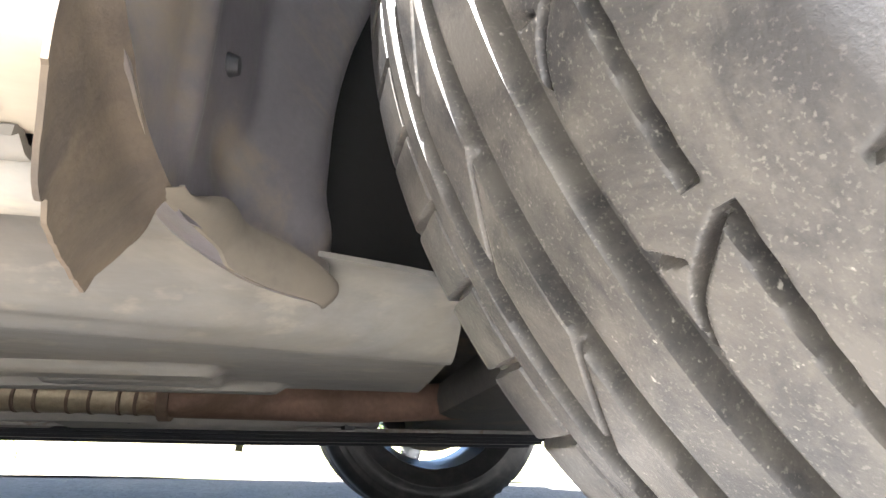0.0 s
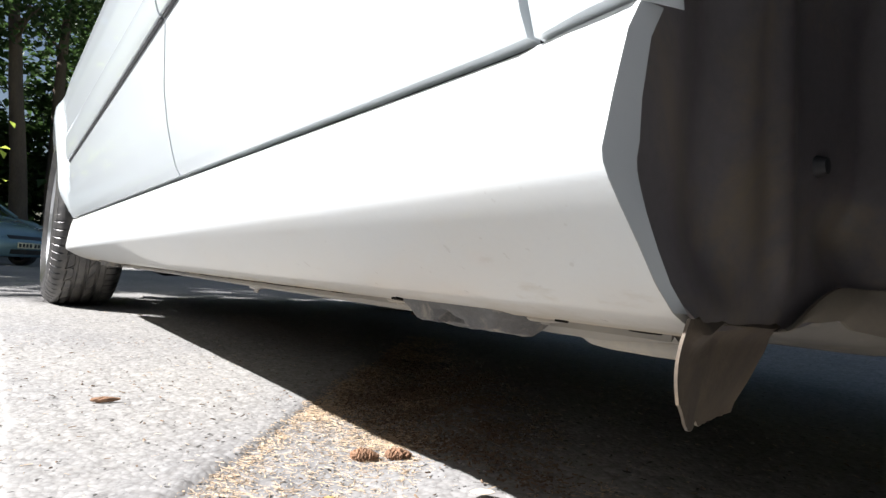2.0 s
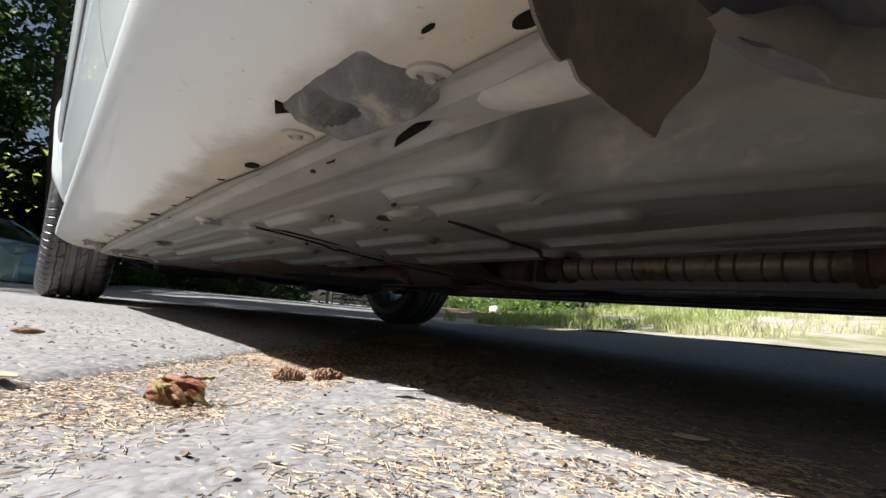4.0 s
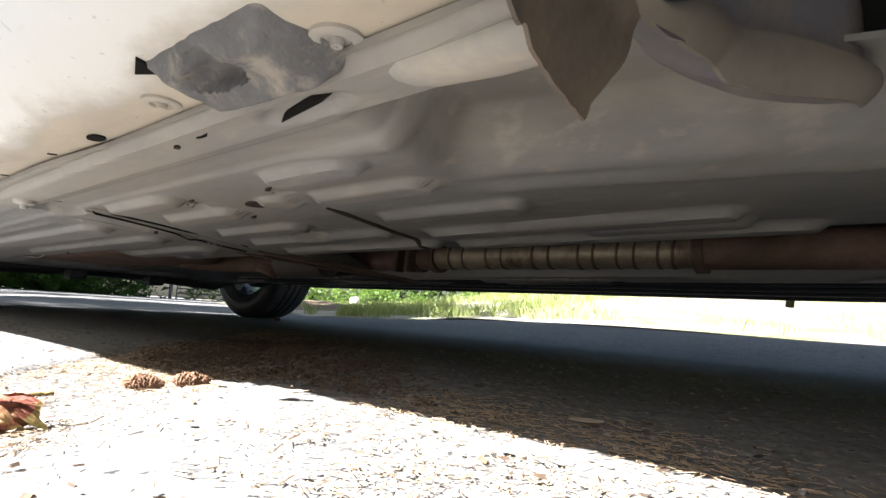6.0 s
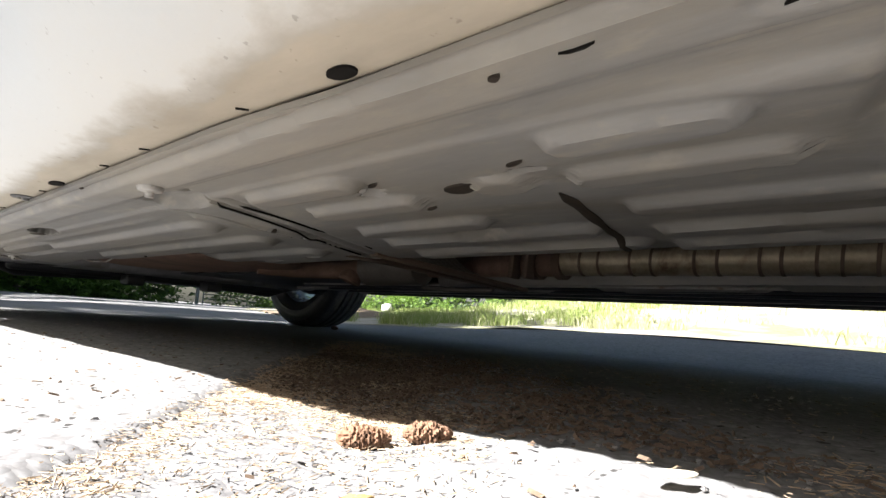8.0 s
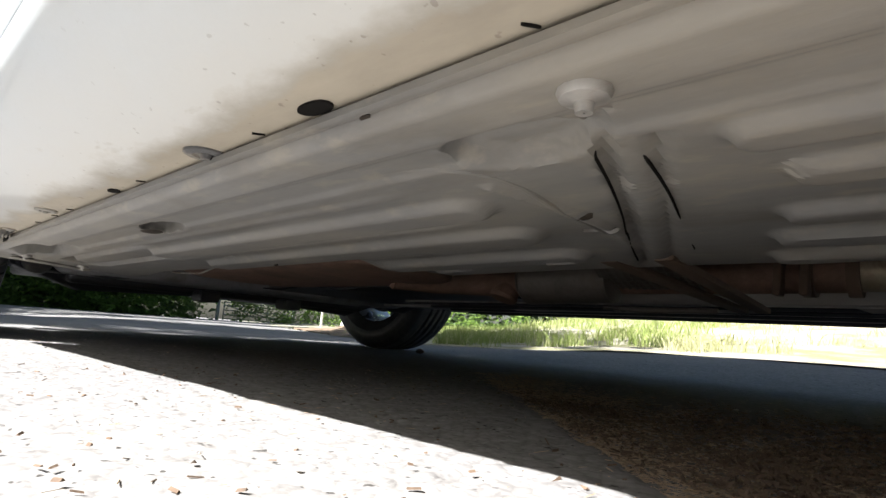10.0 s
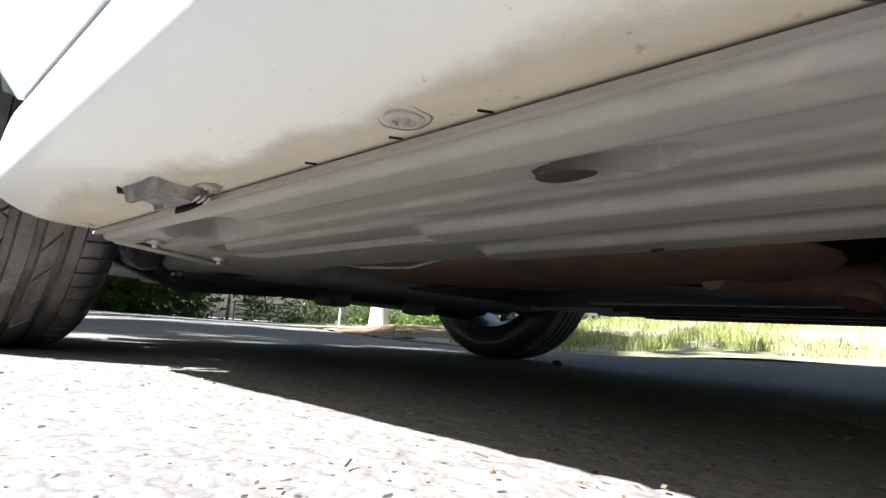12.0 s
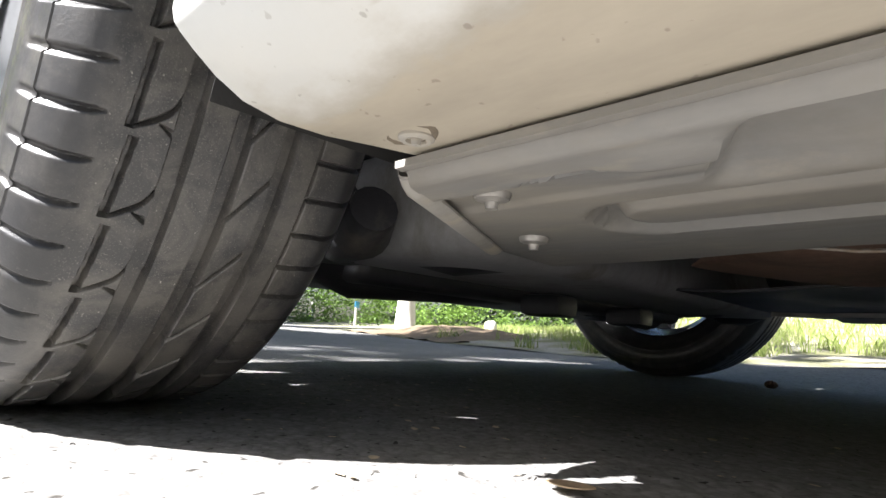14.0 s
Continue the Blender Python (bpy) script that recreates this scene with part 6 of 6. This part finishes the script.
def crumb_density(x, y):
    """Dark crumbs along the old surfacing's edge and under the car, toned for shade."""
    d = seam_offset(x, y)
    k = smooth(0.0, 0.05, d) * smooth(0.42, 0.20, d) * smooth(0.45, 0.51, y) * smooth(1.0, 0.6, y) * smooth(0.45, 0.2, x)
    return k * (0.3 + 0.7 * smooth(-0.2, 0.25, noise.noise((x * 9, y * 9, 6)))) + 0.004


items = []
while len(items) < 9000:
    x, y = rng.uniform(-1.1, 0.5), rng.uniform(0.0, 1.1)
    if rng.random() < crumb_density(x, y):
        items.append(needle(x, y, surface(x, y) + rng.uniform(0.0005, 0.004), 0.002 + 0.008 * rng.random() ** 2, rng.uniform(0.0005, 0.0016), rng.uniform(0, 6.28), rng.uniform(-0.3, 0.3)))
# Litter in the car's shade gets a darker colour than the sunlit needles.
scatter_stuff("leaf_crumbs", items, material("shade_dark_crumbs", (0.13, 0.088, 0.058), 0.9, 0, 0.6, 90, 300, 0.1), "brown crumbs of leaves and needles, darkened for the shaded ground", "leaf litter")


def flake(x, y, z, r):
    a0, t = rng.uniform(0, 6.28), rng.uniform(0, 0.25)
    v = []
    for i in range(6):
        a = a0 + i * 1.047
        k = r * rng.uniform(0.5, 1.1)
        v.append(Vector((x + math.cos(a) * k, y + math.sin(a) * k * 0.6, z + 0.001 + t * k * math.sin(a - a0) * 0.6)))
    return v, [(0, 1, 2, 3, 4, 5)]


items = []
while len(items) < 1900:
    x, y = rng.uniform(-2.2, 0.6), rng.uniform(-0.1, 1.25)
    if rng.random() < litter_density(x, y) + 0.004:
        items.append(flake(x, y, surface(x, y) + 0.0015, 0.0010 + 0.0034 * rng.random() ** 2))
for i in range(260):
    x, y = rng.uniform(-2.35, -1.35), rng.uniform(0.33, 0.95)
    items.append(flake(x, y, surface(x, y) + 0.0015, 0.0015 + 0.0055 * rng.random() ** 3))
scatter_stuff("leaf_scraps", items, material("leaf_scrap", (0.50, 0.41, 0.29), 0.8, 0, 0.5, 60, 190, 0), "small pale leaf scraps on the asphalt", "leaf litter")


def pebble(x, y, z, r):
    v = []
    k = [r * rng.uniform(0.6, 1.2) for i in range(9)]
    for i in range(4):
        a = i * 1.571 + 0.3
        v.append(Vector((x + math.cos(a) * k[i], y + math.sin(a) * k[i], z - r * 0.2)))
    for i in range(4):
        a = i * 1.571 + 0.8
        v.append(Vector((x + math.cos(a) * k[4 + i] * 0.7, y + math.sin(a) * k[4 + i] * 0.7, z + r * 0.45)))
    return v, [(0, 1, 5, 4), (1, 2, 6, 5), (2, 3, 7, 6), (3, 0, 4, 7), (4, 5, 6, 7)]


items = []
for i in range(520):
    x, y = rng.uniform(-2.4, 0.75), -0.28 + 1.3 * rng.random() ** 1.3
    items.append(pebble(x, y, surface(x, y) - 0.0004, 0.0010 + 0.0028 * rng.random() ** 3))
while len(items) < 3000:
    x, y = rng.uniform(-0.6, 0.5), rng.uniform(0.3, 1.0)
    if rng.random() < crumb_density(x, y):
        items.append(pebble(x, y, surface(x, y) - 0.0004, 0.0012 + 0.0030 * rng.random() ** 2))
scatter_stuff("chippings", items, CHIP, "loose grey chippings on the road", "gravel")


def cone(x, y, r, ln, turn, mat, label, name="seed_cone", category="cone", scales=9, wave=0.25, crumble=0.0):
    """A small scaly cone lying on the road."""
    v, f = [], []
    n, m = 40, 36
    for i in range(n):
        t = i / (n - 1)
        rad = r * math.sin(math.pi * (0.04 + 0.92 * t)) ** 0.6 * (1 - 0.25 * t)
        for j in range(m):
            a = 2 * math.pi * j / m
            k = 1 + wave * (abs(math.sin(a * 3 + t * scales * 1.2)) * abs(math.sin(t * scales * math.pi)) - 0.4) + 0.22 * noise.noise((math.cos(a) * 2.2, math.sin(a) * 2.2, t * 7 + x * 50)) + crumble * noise.noise((math.cos(a) * 6, math.sin(a) * 6, t * 21 + x * 90))
            v.append((ln * (t - 0.5), rad * k * math.cos(a), rad * k * math.sin(a) * 0.85))
    f = [(i * m + j, i * m + (j + 1) % m, (i + 1) * m + (j + 1) % m, (i + 1) * m + j) for i in range(n - 1) for j in range(m)]
    f += [tuple(range(m - 1, -1, -1)), tuple((n - 1) * m + j for j in range(m))]
    ob = mesh_part(name, v, f, mat)
    ob.matrix_basis = pose(x, y, surface(x, y) + r * 0.62, 0, 0, turn)
    return tagged(ob, label, category, group="seed cones" if name == "seed_cone" else "")


CONE = material("brown_cone", (0.22, 0.125, 0.075), 0.9, 0, 0.5, 120, 420, 0.6, 300)
POD = material("green_husk", (0.30, 0.26, 0.085), 0.65, 0, 0.4, 60, 300, 0.4, dirt=(0.20, 0.06, 0.035), dirt_amount=0.8, dirt_scale=60)
cone(-0.117, 0.401, 0.0095, 0.034, 55, CONE, "crumbling brown seed cone on the asphalt", scales=12, wave=0.12, crumble=0.5)
cone(-0.092, 0.432, 0.0090, 0.032, 60, CONE, "crumbling brown seed cone on the asphalt", scales=12, wave=0.12, crumble=0.5)
cone(-0.472, 0.182, 0.0055, 0.038, 80, CONE, "dry brown catkin on the asphalt", "catkin", "catkin", 12, 0.12)


def husk(x, y, turn):
    """A crumpled husk: a furrowed core wrapped in curled bracts with torn tips."""
    root = empty("seed_husk", x, y, surface(x, y))
    root.rotation_euler = (0, 0, radians(turn))
    tagged(root, "yellow-green crumpled seed husk with reddish furrows on the asphalt", "husk")

    def core(u, v):
        a, t = 2 * math.pi * v, u
        r = 0.0092 * math.sin(math.pi * (0.05 + 0.9 * t)) ** 0.55 * (1 + 0.16 * math.sin(a * 5 + t * 7) + 0.3 * noise.noise((t * 5, math.cos(a) * 2, math.sin(a) * 2)))
        return (0.038 * (t - 0.5), r * math.cos(a), 0.0095 + r * math.sin(a))
    sheet("core", core, [i / 30 for i in range(31)], [i / 36 for i in range(37)], POD, root, flip=True)
    r = random.Random(9)
    for k in range(13):
        a0, x0 = -0.5 + 4.1 * ((k * 0.618) % 1.0), -0.016 + 0.0026 * k
        ln, wide, twist, lift = r.uniform(0.013, 0.020), r.uniform(0.22, 0.42), r.uniform(0.4, 1.4), r.uniform(0.0005, 0.0035)

        def bract(u, v, a0=a0, x0=x0, ln=ln, wide=wide, twist=twist, lift=lift, k=k):
            q = 2 * v - 1
            w = wide * math.sin(math.pi * (0.12 + 0.80 * u)) ** 0.8 * (1 - 0.25 * smooth(0.75, 1.0, u))
            a = a0 + q * w + twist * u
            rr = 0.0088 + 0.0016 * math.sin(math.pi * u) + lift * u ** 3 + 0.0012 * q * q + 0.0012 * noise.noise((u * 6, q * 3, k * 2.3))
            return (x0 + ln * (u - 0.35), rr * math.cos(a), max(0.0006, 0.0095 + rr * math.sin(a)))
        sheet("bract", bract, [i / 14 for i in range(15)], [i / 8 for i in range(9)], POD, root, 0.0006, (0, 0, 1))
    return root


husk(0.002, 0.272, 75)


def stick(x, y, ln, r, turn, label):
    pts = [(ln * (i / 9 - 0.5), 0.003 * math.sin(i * 1.1), r * (0.9 + 0.1 * math.sin(i * 2.3))) for i in range(10)]
    v, f = tube(pts, [r * (0.75 + 0.25 * math.sin(i * 1.7)) * (0.6 if i in (0, 9) else 1) for i in range(10)], 9)
    ob = mesh_part("stick", v, f, CONE)
    ob.matrix_basis = pose(x, y, surface(x, y), 0, 0, turn)
    return tagged(ob, label, "stick")


stick(0.000, 0.110, 0.052, 0.0048, 142, "short dry brown stick on the asphalt")


def dead_leaf(x, y, ln, turn, mat, label, curl=0.25):
    def fn(u, v):
        a = 2 * v - 1
        w = 0.28 * math.sin(math.pi * (0.03 + 0.94 * u)) ** 0.8
        return ((u - 0.5) * ln, a * w * ln, 0.002 + curl * ln * (a * a * w + 0.25 * (2 * u - 1) ** 2) * 0.8)
    ob = sheet("dead_leaf", fn, [i / 14 for i in range(15)], [i / 6 for i in range(7)], mat, None, 0.0006, (0, 0, 1))
    ob.matrix_basis = pose(x, y, surface(x, y) + 0.001, 0, 0, turn)
    return tagged(ob, label, "leaf", group="dead leaves")


DRY = material("dry_leaf", (0.42, 0.31, 0.20), 0.8, 0, 0.3, 40, 200, 0.2)
PALE_LEAF = material("pale_dry_leaf", (0.62, 0.54, 0.42), 0.8, 0, 0.25, 40, 200, 0.2)
YELLOW = material("yellow_leaf", (0.45, 0.40, 0.10), 0.7, 0, 0.3, 40, 200, 0.2)
dead_leaf(0.244, 0.524, 0.022, 30, PALE_LEAF, "small pale leaf on the shaded asphalt")
dead_leaf(-1.628, 0.432, 0.028, 20, DRY, "curled brown leaf at the shadow's edge")
dead_leaf(-0.028, 0.160, 0.026, 20, YELLOW, "small yellow leaf on the asphalt")
dead_leaf(-0.075, 0.170, 0.028, 35, DRY, "small curled brown leaf on the asphalt")
dead_leaf(0.062, 0.424, 0.024, 60, PALE_LEAF, "small pale leaf on the asphalt")
cone(-1.84, 1.70, 0.013, 0.03, 40, CONE, "dark seed cone near the far wheel")
